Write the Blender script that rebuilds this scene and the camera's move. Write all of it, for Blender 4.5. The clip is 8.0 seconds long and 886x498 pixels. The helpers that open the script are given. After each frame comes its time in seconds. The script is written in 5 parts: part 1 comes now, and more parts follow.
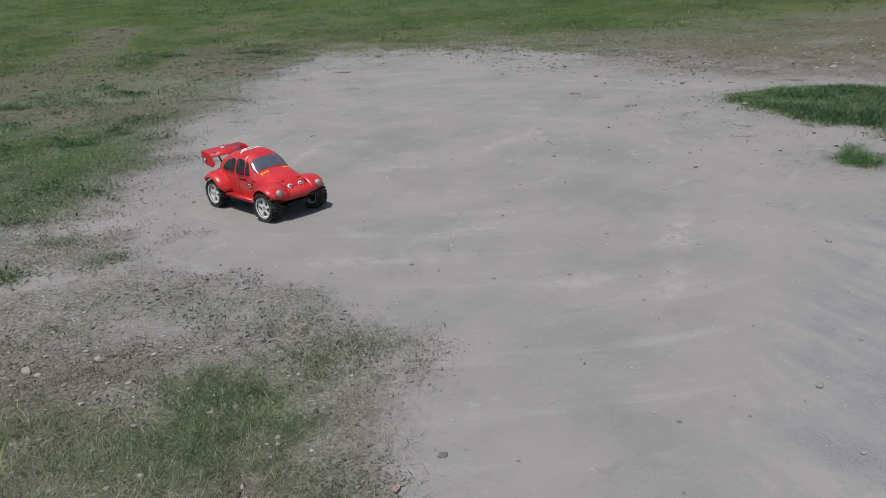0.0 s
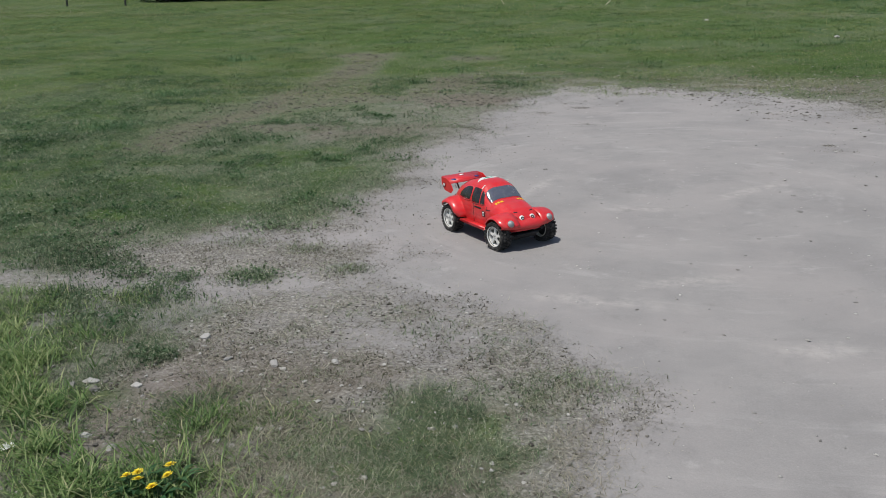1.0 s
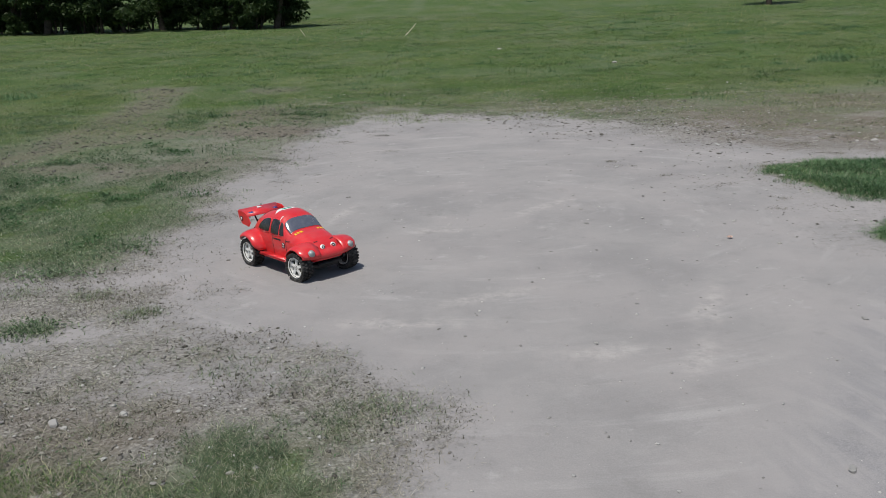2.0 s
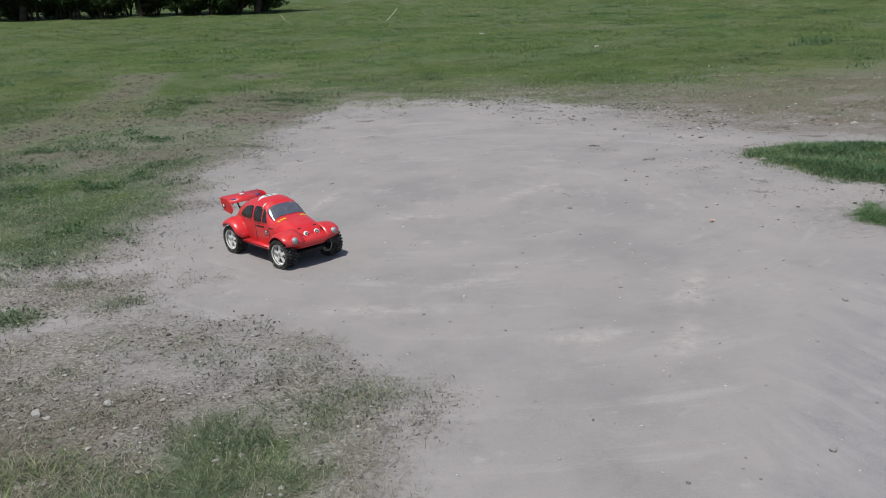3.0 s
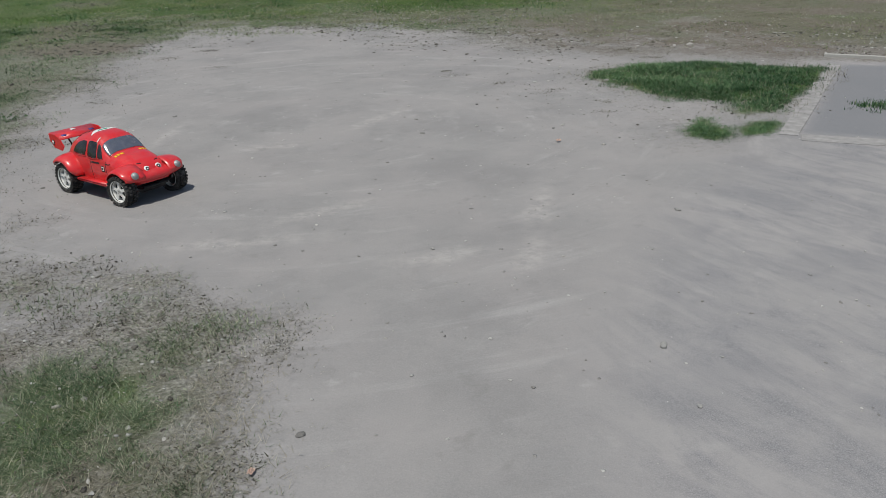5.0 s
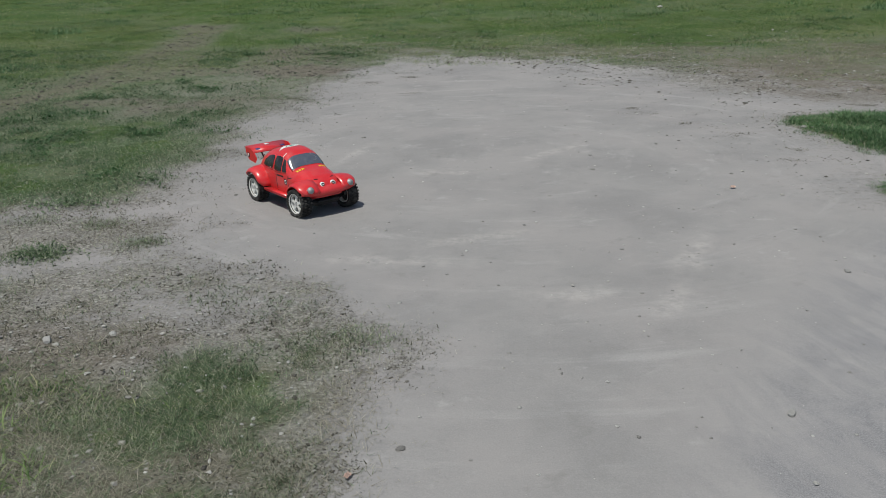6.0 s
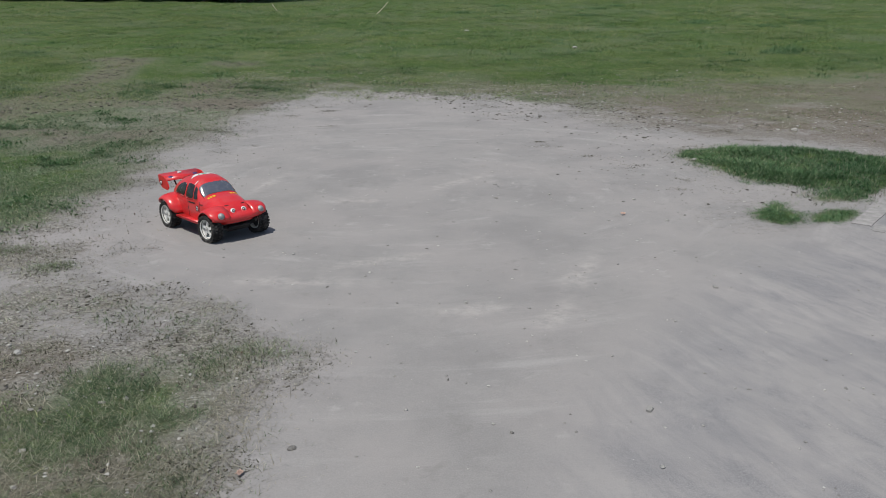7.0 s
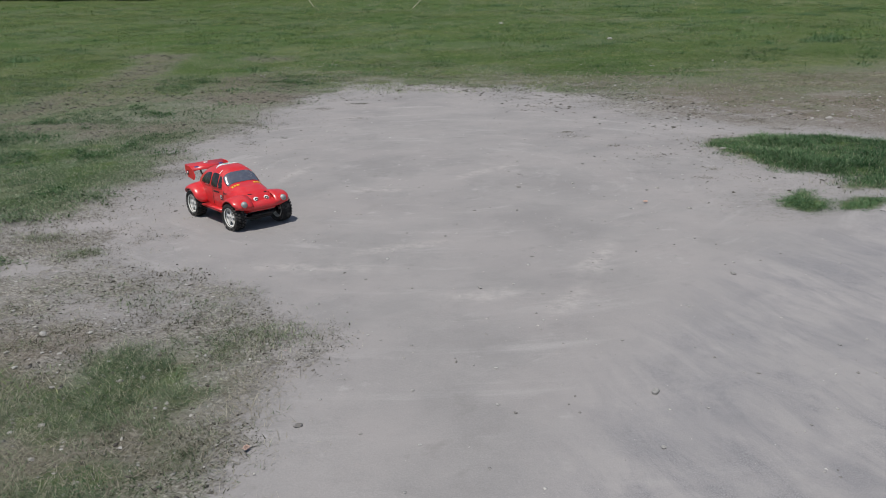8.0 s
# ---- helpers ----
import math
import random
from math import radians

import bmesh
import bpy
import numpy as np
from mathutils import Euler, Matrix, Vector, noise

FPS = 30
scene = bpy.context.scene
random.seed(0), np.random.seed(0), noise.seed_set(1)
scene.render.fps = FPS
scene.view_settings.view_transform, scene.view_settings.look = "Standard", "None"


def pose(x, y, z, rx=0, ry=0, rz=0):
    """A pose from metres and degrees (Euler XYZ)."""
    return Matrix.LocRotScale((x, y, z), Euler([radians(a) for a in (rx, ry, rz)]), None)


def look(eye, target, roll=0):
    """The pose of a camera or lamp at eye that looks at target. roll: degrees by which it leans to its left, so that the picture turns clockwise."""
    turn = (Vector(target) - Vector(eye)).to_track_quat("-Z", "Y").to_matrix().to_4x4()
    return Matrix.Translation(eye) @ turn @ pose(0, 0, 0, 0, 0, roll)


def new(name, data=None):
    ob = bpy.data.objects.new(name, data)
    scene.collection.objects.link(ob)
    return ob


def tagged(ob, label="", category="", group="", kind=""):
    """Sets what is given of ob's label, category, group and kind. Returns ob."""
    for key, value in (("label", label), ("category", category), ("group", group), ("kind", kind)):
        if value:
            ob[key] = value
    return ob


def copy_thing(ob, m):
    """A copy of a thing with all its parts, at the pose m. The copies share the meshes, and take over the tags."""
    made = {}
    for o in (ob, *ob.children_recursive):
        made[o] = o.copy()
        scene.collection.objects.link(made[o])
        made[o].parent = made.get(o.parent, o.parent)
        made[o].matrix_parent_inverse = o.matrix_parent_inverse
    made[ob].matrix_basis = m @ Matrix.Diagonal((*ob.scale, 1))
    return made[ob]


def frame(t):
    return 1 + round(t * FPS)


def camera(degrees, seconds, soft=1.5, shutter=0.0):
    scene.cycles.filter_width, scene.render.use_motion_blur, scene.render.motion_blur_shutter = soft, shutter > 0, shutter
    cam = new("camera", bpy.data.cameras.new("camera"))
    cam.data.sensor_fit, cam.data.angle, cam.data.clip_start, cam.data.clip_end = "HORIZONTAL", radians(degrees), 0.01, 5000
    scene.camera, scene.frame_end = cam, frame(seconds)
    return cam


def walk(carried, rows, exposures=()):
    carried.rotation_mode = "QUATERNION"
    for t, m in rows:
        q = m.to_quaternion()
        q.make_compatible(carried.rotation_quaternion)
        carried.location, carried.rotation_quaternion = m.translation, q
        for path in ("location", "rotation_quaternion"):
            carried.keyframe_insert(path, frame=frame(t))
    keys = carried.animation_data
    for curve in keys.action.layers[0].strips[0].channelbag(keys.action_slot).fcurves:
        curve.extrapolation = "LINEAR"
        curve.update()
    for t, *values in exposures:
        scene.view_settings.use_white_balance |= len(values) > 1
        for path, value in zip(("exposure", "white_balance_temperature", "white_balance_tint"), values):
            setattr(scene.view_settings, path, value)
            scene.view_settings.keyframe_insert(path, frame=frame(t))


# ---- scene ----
cam = camera(57.4, 8.0, 0.85)
PATH = [
    (0, (-0.073, 0.151, 1.456), (-0.02, 2.023, 0.754), -3.0),
    (0.3, (-0.13, 0.11, 1.499), (-0.287, 1.97, 0.78), -2.3),
    (0.5, (-0.148, 0.106, 1.493), (-0.501, 1.951, 0.806), -2.5),
    (0.7, (-0.166, 0.119, 1.493), (-0.633, 1.945, 0.823), -2.26),
    (0.8, (-0.154, 0.104, 1.487), (-0.649, 1.927, 0.831), -2.25),
    (1, (-0.138, 0.108, 1.5), (-0.604, 1.955, 0.889), -1.8),
    (1.3, (-0.092, 0.12, 1.487), (-0.448, 2.006, 0.924), -1.38),
    (1.5, (-0.071, 0.124, 1.501), (-0.309, 2.028, 0.937), -1.2),
    (1.7, (-0.048, 0.137, 1.482), (-0.172, 2.056, 0.935), -1.7),
    (2.8, (-0.023, 0.152, 1.471), (0.005, 2.063, 0.883), -2.4),
    (3, (-0.035, 0.147, 1.474), (-0.026, 2.058, 0.884), -2.3),
    (3.2, (-0.041, 0.142, 1.469), (-0.058, 2.046, 0.859), -2.37),
    (3.5, (-0.052, 0.136, 1.465), (-0.087, 2.026, 0.813), -2.3),
    (3.8, (-0.04, 0.129, 1.453), (-0.06, 2.008, 0.768), -2.39),
    (4, (-0.015, 0.131, 1.444), (0.05, 2.0, 0.735), -2.2),
    (4.2, (0.019, 0.134, 1.432), (0.206, 1.981, 0.689), -1.9),
    (5.3, (0.033, 0.137, 1.441), (0.361, 1.958, 0.683), -1.8),
    (5.5, (0.029, 0.128, 1.442), (0.254, 1.974, 0.706), -1.7),
    (5.8, (0.189, 0.095, 1.435), (0.056, 1.956, 0.714), -2.05),
    (6, (0.274, 0.059, 1.468), (0.127, 1.934, 0.788), -1.4),
    (6.2, (0.323, -0.001, 1.478), (0.22, 1.9, 0.865), -1.21),
    (6.5, (0.354, -0.102, 1.468), (0.295, 1.799, 0.85), -0.4),
    (6.8, (0.4, -0.163, 1.479), (0.436, 1.747, 0.888), 0.09),
    (7, (0.438, -0.193, 1.477), (0.462, 1.715, 0.877), -0.1),
    (7.2, (0.503, -0.206, 1.462), (0.502, 1.704, 0.868), -0.0),
    (7.5, (0.545, -0.217, 1.462), (0.558, 1.693, 0.869), 0.3),
    (7.8, (0.562, -0.231, 1.455), (0.53, 1.678, 0.859), -0.57),
    (8, (0.561, -0.239, 1.442), (0.489, 1.665, 0.831), -1.0),
]
walk(cam, [(t, look(eye, target, roll)) for t, eye, target, roll in PATH],
     [(0, -0.19, 6500, 8), (0.5, -0.10, 6500, 8), (1, -0.03, 6500, 8), (1.7, -0.03, 6500, 8), (3, -0.01, 6500, 9), (3.5, 0.01, 6500, 9), (4, -0.05, 6500, 9),
      (5.5, -0.22, 6500, 4), (6, -0.18, 6500, 4), (6.5, -0.13, 6500, 5), (7, -0.11, 6500, 7), (8, -0.10, 6500, 9)])


# ---- world, sun, exposure ----
SUN_TO = Vector((-0.30, -0.40, 1.30)).normalized()
world = bpy.data.worlds.new("sky")
scene.world = world
world.use_nodes = True
wn = world.node_tree
sky = wn.nodes.new("ShaderNodeTexSky")
sky.sky_type = 'NISHITA'
sky.sun_disc = False
sky.sun_elevation = math.asin(SUN_TO.z)
sky.sun_rotation = math.atan2(SUN_TO.x, SUN_TO.y)
sky.air_density, sky.dust_density = 1.0, 1.5
wn.links.new(sky.outputs[0], wn.nodes["Background"].inputs[0])
wn.nodes["Background"].inputs[1].default_value = 0.085
sun_data = bpy.data.lights.new("sun", 'SUN')
sun_data.energy, sun_data.angle, sun_data.color = 3.6, radians(0.55), (1.0, 0.965, 0.91)
sun = new("sun", sun_data)
sun.matrix_world = look(SUN_TO * 60, (0, 0, 0))


# ---- materials ----
def mat(name, rough=0.6, metal=0.0, spec=0.5):
    m = bpy.data.materials.new(name)
    m.use_nodes = True
    b = m.node_tree.nodes["Principled BSDF"]
    b.inputs["Roughness"].default_value = rough
    b.inputs["Metallic"].default_value = metal
    b.inputs["Specular IOR Level"].default_value = spec
    return m, m.node_tree, b


def node(nt, kind, **values):
    n = nt.nodes.new(kind)
    for key, v in values.items():
        n.inputs[key.replace("_", " ")].default_value = v
    return n


def noise_node(nt, scale, detail=4.0, rough=0.55, vec=None, swirl=0.0):
    n = node(nt, "ShaderNodeTexNoise", Scale=scale, Detail=detail, Roughness=rough, Distortion=swirl)
    if vec is not None:
        nt.links.new(vec, n.inputs["Vector"])
    return n.outputs["Fac"]


def ramp(nt, fac, stops):
    n = nt.nodes.new("ShaderNodeValToRGB")
    e = n.color_ramp.elements
    while len(e) < len(stops):
        e.new(0.5)
    for el, (p, c) in zip(e, stops):
        el.position, el.color = p, (*c, 1) if len(c) == 3 else c
    nt.links.new(fac, n.inputs[0])
    return n.outputs[0]


def mix(nt, fac, a, b, blend='MIX'):
    n = nt.nodes.new("ShaderNodeMix")
    n.data_type, n.blend_type = 'RGBA', blend
    for sock, v in ((n.inputs[0], fac), (n.inputs[6], a), (n.inputs[7], b)):
        if isinstance(v, (int, float)):
            sock.default_value = v
        elif isinstance(v, tuple):
            sock.default_value = (*v, 1)
        else:
            nt.links.new(v, sock)
    return n.outputs[2]


def calc(nt, op, a, b=0.0, c=0.0, clamp=False):
    n = nt.nodes.new("ShaderNodeMath")
    n.operation, n.use_clamp = op, clamp
    for i, v in enumerate((a, b, c)):
        if isinstance(v, (int, float)):
            n.inputs[i].default_value = v
        else:
            nt.links.new(v, n.inputs[i])
    return n.outputs[0]


def bump(nt, bsdf, height, strength=0.4, dist=0.01):
    n = nt.nodes.new("ShaderNodeBump")
    n.inputs["Strength"].default_value, n.inputs["Distance"].default_value = strength, dist
    nt.links.new(height, n.inputs["Height"])
    nt.links.new(n.outputs[0], bsdf.inputs["Normal"])


def coords(nt, scale=(1, 1, 1), turn=0.0, source="Object"):
    t = nt.nodes.new("ShaderNodeTexCoord")
    m = nt.nodes.new("ShaderNodeMapping")
    m.inputs["Scale"].default_value = scale
    m.inputs["Rotation"].default_value = (0, 0, radians(turn))
    nt.links.new(t.outputs[source], m.inputs["Vector"])
    return m.outputs[0]


def streaks(nt, turn, along, across):
    """Plan coordinates drawn out along a direction (degrees)."""
    a = coords(nt, (1, 1, 1), -turn)
    m = nt.nodes.new("ShaderNodeMapping")
    m.inputs["Scale"].default_value = (along, across, 1)
    nt.links.new(a, m.inputs["Vector"])
    return m.outputs[0]


def fan(nt, x0, y0, spokes, along):
    """Plan coordinates that spread out from a place like the spokes of a fan."""
    t = nt.nodes.new("ShaderNodeTexCoord")
    sep = nt.nodes.new("ShaderNodeSeparateXYZ")
    nt.links.new(t.outputs["Object"], sep.inputs[0])
    dx, dy = calc(nt, 'SUBTRACT', sep.outputs[0], x0), calc(nt, 'SUBTRACT', y0, sep.outputs[1])
    ang = calc(nt, 'ARCTAN2', dx, dy)
    r = calc(nt, 'SQRT', calc(nt, 'ADD', calc(nt, 'MULTIPLY', dx, dx), calc(nt, 'MULTIPLY', dy, dy)))
    c = nt.nodes.new("ShaderNodeCombineXYZ")
    nt.links.new(calc(nt, 'MULTIPLY', ang, spokes), c.inputs[0])
    nt.links.new(calc(nt, 'MULTIPLY', r, along), c.inputs[1])
    return c.outputs[0]


def attr(nt, name):
    n = nt.nodes.new("ShaderNodeAttribute")
    n.attribute_name = name
    return n.outputs["Fac"]


def ground_material():
    m, nt, b = mat("ground_earth", 0.95, 0, 0.15)
    p = coords(nt)
    cover, green, tar, brown = attr(nt, "cover"), attr(nt, "green"), attr(nt, "tar"), attr(nt, "brown")
    # pale dusty earth, swept and scuffed
    big = noise_node(nt, 0.8, 5, 0.6, p)
    mid = noise_node(nt, 6.0, 6, 0.65, p)
    fine = noise_node(nt, 150.0, 4, 0.75, p)
    scuff = noise_node(nt, 1.0, 6, 0.66, fan(nt, 0.2, 6.3, 2.2, 4.5))
    scuff2 = noise_node(nt, 1.0, 6, 0.68, streaks(nt, 35, 2.4, 8.0))
    scuff3 = noise_node(nt, 1.0, 6, 0.66, fan(nt, 0.2, 6.3, 3.6, 8.0))
    dust = ramp(nt, big, [(0.32, (0.252, 0.239, 0.238)), (0.52, (0.284, 0.271, 0.267)), (0.7, (0.320, 0.302, 0.297))])
    dust = mix(nt, calc(nt, 'MULTIPLY', ramp(nt, scuff, [(0.55, (0, 0, 0)), (0.68, (1, 1, 1))]), 0.6), dust, (0.410, 0.390, 0.384))
    dust = mix(nt, calc(nt, 'MULTIPLY', ramp(nt, scuff2, [(0.58, (0, 0, 0)), (0.72, (1, 1, 1))]), 0.4), dust, (0.385, 0.370, 0.365))
    dust = mix(nt, calc(nt, 'MULTIPLY', ramp(nt, scuff3, [(0.60, (0, 0, 0)), (0.70, (1, 1, 1))]), 0.28), dust, (0.20, 0.193, 0.189))
    dust = mix(nt, calc(nt, 'MULTIPLY', ramp(nt, mid, [(0.52, (0, 0, 0)), (0.70, (1, 1, 1))]), 0.45), dust, (0.212, 0.204, 0.201))
    dust = mix(nt, 0.24, dust, ramp(nt, fine, [(0.32, (0.17, 0.166, 0.165)), (0.5, (0.28, 0.271, 0.263)), (0.68, (0.40, 0.386, 0.374))]))
    # soft drifts of warmer silt over greyer hardpan
    silt = noise_node(nt, 1.3, 6, 0.62, p)
    dust = mix(nt, calc(nt, 'MULTIPLY', ramp(nt, silt, [(0.44, (0, 0, 0)), (0.60, (1, 1, 1))]), 0.55), dust, (0.330, 0.308, 0.301))
    dust = mix(nt, calc(nt, 'MULTIPLY', ramp(nt, silt, [(0.34, (1, 1, 1)), (0.46, (0, 0, 0))]), 0.36), dust, (0.228, 0.219, 0.217))
    blots = noise_node(nt, 3.1, 8, 0.72, p)
    dust = mix(nt, calc(nt, 'MULTIPLY', ramp(nt, blots, [(0.60, (0, 0, 0)), (0.70, (1, 1, 1))]), 0.55), dust, (0.40, 0.383, 0.375))
    dust = mix(nt, calc(nt, 'MULTIPLY', ramp(nt, blots, [(0.30, (1, 1, 1)), (0.40, (0, 0, 0))]), 0.5), dust, (0.19, 0.184, 0.176))
    smear = calc(nt, 'MULTIPLY', attr(nt, "scuff"), ramp(nt, noise_node(nt, 14.0, 6, 0.7, p), [(0.38, (0, 0, 0)), (0.62, (1, 1, 1))]))
    dust = mix(nt, calc(nt, 'MULTIPLY', smear, 0.8), dust, (0.42, 0.392, 0.375))
    # grey tarmac showing between drifts of sand
    drift = noise_node(nt, 1.0, 6, 0.62, streaks(nt, -60, 1.0, 3.2), 0.9)
    drift2 = noise_node(nt, 1.0, 7, 0.68, streaks(nt, -68, 1.9, 7.0), 1.2)
    blow = noise_node(nt, 3.0, 7, 0.68, p, 0.8)
    show = calc(nt, 'ADD', calc(nt, 'MULTIPLY', drift, 0.3), calc(nt, 'ADD', calc(nt, 'MULTIPLY', drift2, 0.4), calc(nt, 'MULTIPLY', blow, 0.3)))
    sand = ramp(nt, show, [(0.43, (0, 0, 0)), (0.57, (1, 1, 1))])
    speck = noise_node(nt, 220.0, 3, 0.7, p)
    tarmac = ramp(nt, speck, [(0.3, (0.155, 0.152, 0.160)), (0.5, (0.226, 0.221, 0.230)), (0.68, (0.325, 0.316, 0.321))])
    drifted = mix(nt, calc(nt, 'ADD', calc(nt, 'MULTIPLY', sand, 0.83), 0.11), tarmac, mix(nt, 0.5, dust, (0.360, 0.343, 0.339)))
    clean = ramp(nt, tar, [(0.52, (0, 0, 0)), (0.95, (1, 1, 1))])
    wear = mix(nt, noise_node(nt, 2.0, 5, 0.6, p), tarmac, (0.195, 0.198, 0.209))
    paved = mix(nt, clean, drifted, wear)
    bare = mix(nt, ramp(nt, tar, [(0.05, (0, 0, 0)), (0.5, (1, 1, 1))]), dust, paved)
    # soil with thatch and roots under the grass
    s1 = noise_node(nt, 60.0, 6, 0.8, p)
    soil = ramp(nt, s1, [(0.34, (0.06, 0.056, 0.048)), (0.5, (0.232, 0.220, 0.198)), (0.64, (0.46, 0.44, 0.405))])
    rough_ground = noise_node(nt, 1.0, 7, 0.75, streaks(nt, 8, 2.2, 4.5))
    soil = mix(nt, calc(nt, 'MULTIPLY', ramp(nt, rough_ground, [(0.48, (0, 0, 0)), (0.64, (1, 1, 1))]), 0.55), soil, dust)
    soil = mix(nt, calc(nt, 'MULTIPLY', ramp(nt, noise_node(nt, 9.0, 6, 0.75, p), [(0.52, (0, 0, 0)), (0.66, (1, 1, 1))]), 0.6), soil, (0.09, 0.079, 0.068))
    turf_n = noise_node(nt, 5.5, 9, 0.8, p)
    turf_f = noise_node(nt, 48.0, 6, 0.85, p)
    turf = ramp(nt, turf_n, [(0.28, (0.022, 0.054, 0.014)), (0.5, (0.048, 0.096, 0.022)), (0.72, (0.115, 0.14, 0.046))])
    turf = mix(nt, 0.5, turf, ramp(nt, turf_f, [(0.38, (0.014, 0.034, 0.010)), (0.5, (0.058, 0.108, 0.028)), (0.62, (0.20, 0.225, 0.095))]))
    patch = noise_node(nt, 0.22, 4, 0.6, p)
    turf = mix(nt, calc(nt, 'MULTIPLY', ramp(nt, patch, [(0.48, (0, 0, 0)), (0.66, (1, 1, 1))]), 0.42), turf, (0.13, 0.135, 0.062))
    lanes = noise_node(nt, 1.0, 6, 0.7, streaks(nt, 4, 0.5, 1.3))
    turf = mix(nt, calc(nt, 'MULTIPLY', ramp(nt, lanes, [(0.50, (0, 0, 0)), (0.70, (1, 1, 1))]), 0.18), turf, (0.16, 0.155, 0.075))
    turf = mix(nt, calc(nt, 'MULTIPLY', ramp(nt, lanes, [(0.32, (1, 1, 1)), (0.46, (0, 0, 0))]), 0.25), turf, (0.025, 0.062, 0.02))
    clump = noise_node(nt, 0.8, 6, 0.7, p)
    turf = mix(nt, calc(nt, 'MULTIPLY', ramp(nt, clump, [(0.56, (0, 0, 0)), (0.68, (1, 1, 1))]), 0.55), turf, (0.022, 0.056, 0.018))
    turf = mix(nt, calc(nt, 'MULTIPLY', ramp(nt, clump, [(0.34, (1, 1, 1)), (0.44, (0, 0, 0))]), 0.45), turf, (0.15, 0.17, 0.06))
    soil = mix(nt, brown, soil, mix(nt, 0.56, soil, (0.112, 0.080, 0.057)))
    grassy = mix(nt, green, soil, turf)
    edge = calc(nt, 'ADD', cover, calc(nt, 'MULTIPLY', calc(nt, 'SUBTRACT', noise_node(nt, 24.0, 7, 0.82, p), 0.5), 2.2))
    edge = ramp(nt, edge, [(0.32, (0, 0, 0)), (0.70, (1, 1, 1))])
    nt.links.new(mix(nt, edge, bare, grassy), b.inputs["Base Color"])
    h = calc(nt, 'ADD', calc(nt, 'MULTIPLY', fine, 0.25), calc(nt, 'ADD', mid, calc(nt, 'MULTIPLY', s1, calc(nt, 'MULTIPLY', edge, 1.2))))
    bump(nt, b, h, 0.5, 0.012)
    return m


def blade_material(name, colours, rough=0.55):
    m, nt, b = mat(name, rough, 0, 0.25)
    g = nt.nodes.new("ShaderNodeNewGeometry")
    c = ramp(nt, g.outputs["Random Per Island"], colours)
    patch = ramp(nt, noise_node(nt, 0.55, 6, 0.68, coords(nt)), [(0.40, (0, 0, 0)), (0.60, (1, 1, 1))])
    c = mix(nt, 0.34, c, mix(nt, patch, colours[0][1], colours[-2][1]))
    nt.links.new(c, b.inputs["Base Color"])
    tr = nt.nodes.new("ShaderNodeBsdfTranslucent")
    nt.links.new(c, tr.inputs[0])
    ms = nt.nodes.new("ShaderNodeMixShader")
    ms.inputs[0].default_value = 0.36
    nt.links.new(b.outputs[0], ms.inputs[1])
    nt.links.new(tr.outputs[0], ms.inputs[2])
    nt.links.new(ms.outputs[0], nt.nodes["Material Output"].inputs[0])
    return m


def plain(name, colour, rough=0.6, metal=0.0, vary=0.18, scale=30.0, spec=0.5, relief=0.0, coat=0.0, dusty=0.0):
    m, nt, b = mat(name, rough, metal, spec)
    n = noise_node(nt, scale, 5, 0.65, coords(nt))
    lo = tuple(c * (1 - vary) for c in colour)
    hi = tuple(min(1, c * (1 + vary)) for c in colour)
    c = ramp(nt, n, [(0.3, lo), (0.7, hi)])
    if dusty:
        d = ramp(nt, noise_node(nt, 22.0, 6, 0.7, coords(nt)), [(0.45, (0, 0, 0)), (0.75, (1, 1, 1))])
        c = mix(nt, calc(nt, 'MULTIPLY', d, dusty), c, (0.30, 0.28, 0.26))
        r = calc(nt, 'ADD', rough, calc(nt, 'MULTIPLY', d, 0.3))
        nt.links.new(r, b.inputs["Roughness"])
    nt.links.new(c, b.inputs["Base Color"])
    b.inputs["Coat Weight"].default_value = coat
    b.inputs["Coat Roughness"].default_value = 0.12
    if relief:
        bump(nt, b, n, relief, 0.01)
    return m


def stone_material(name, colours):
    m, nt, b = mat(name, 0.9, 0, 0.2)
    g = nt.nodes.new("ShaderNodeNewGeometry")
    o = nt.nodes.new("ShaderNodeObjectInfo")
    f = calc(nt, 'FRACT', calc(nt, 'ADD', g.outputs["Random Per Island"], o.outputs["Random"]))
    n = noise_node(nt, 55.0, 5, 0.7, coords(nt))
    c = mix(nt, calc(nt, 'MULTIPLY', n, 0.35), ramp(nt, f, colours), (0.16, 0.15, 0.14))
    nt.links.new(c, b.inputs["Base Color"])
    bump(nt, b, n, 0.6, 0.006)
    return m


GROUND = ground_material()
MEADOW = blade_material("meadow_blades", [(0.0, (0.021, 0.058, 0.016)), (0.35, (0.062, 0.132, 0.031)), (0.65, (0.138, 0.222, 0.060)), (0.88, (0.27, 0.33, 0.12)), (1.0, (0.58, 0.52, 0.32))])
TURF = blade_material("turf_blades", [(0.0, (0.022, 0.050, 0.024)), (0.35, (0.072, 0.136, 0.058)), (0.62, (0.175, 0.255, 0.130)), (0.86, (0.38, 0.43, 0.28)), (1.0, (0.68, 0.63, 0.49))])
CLOVER = blade_material("clover_leaves", [(0.0, (0.016, 0.046, 0.018)), (0.35, (0.048, 0.105, 0.042)), (0.65, (0.125, 0.205, 0.098)), (0.88, (0.27, 0.335, 0.205)), (1.0, (0.52, 0.52, 0.40))])
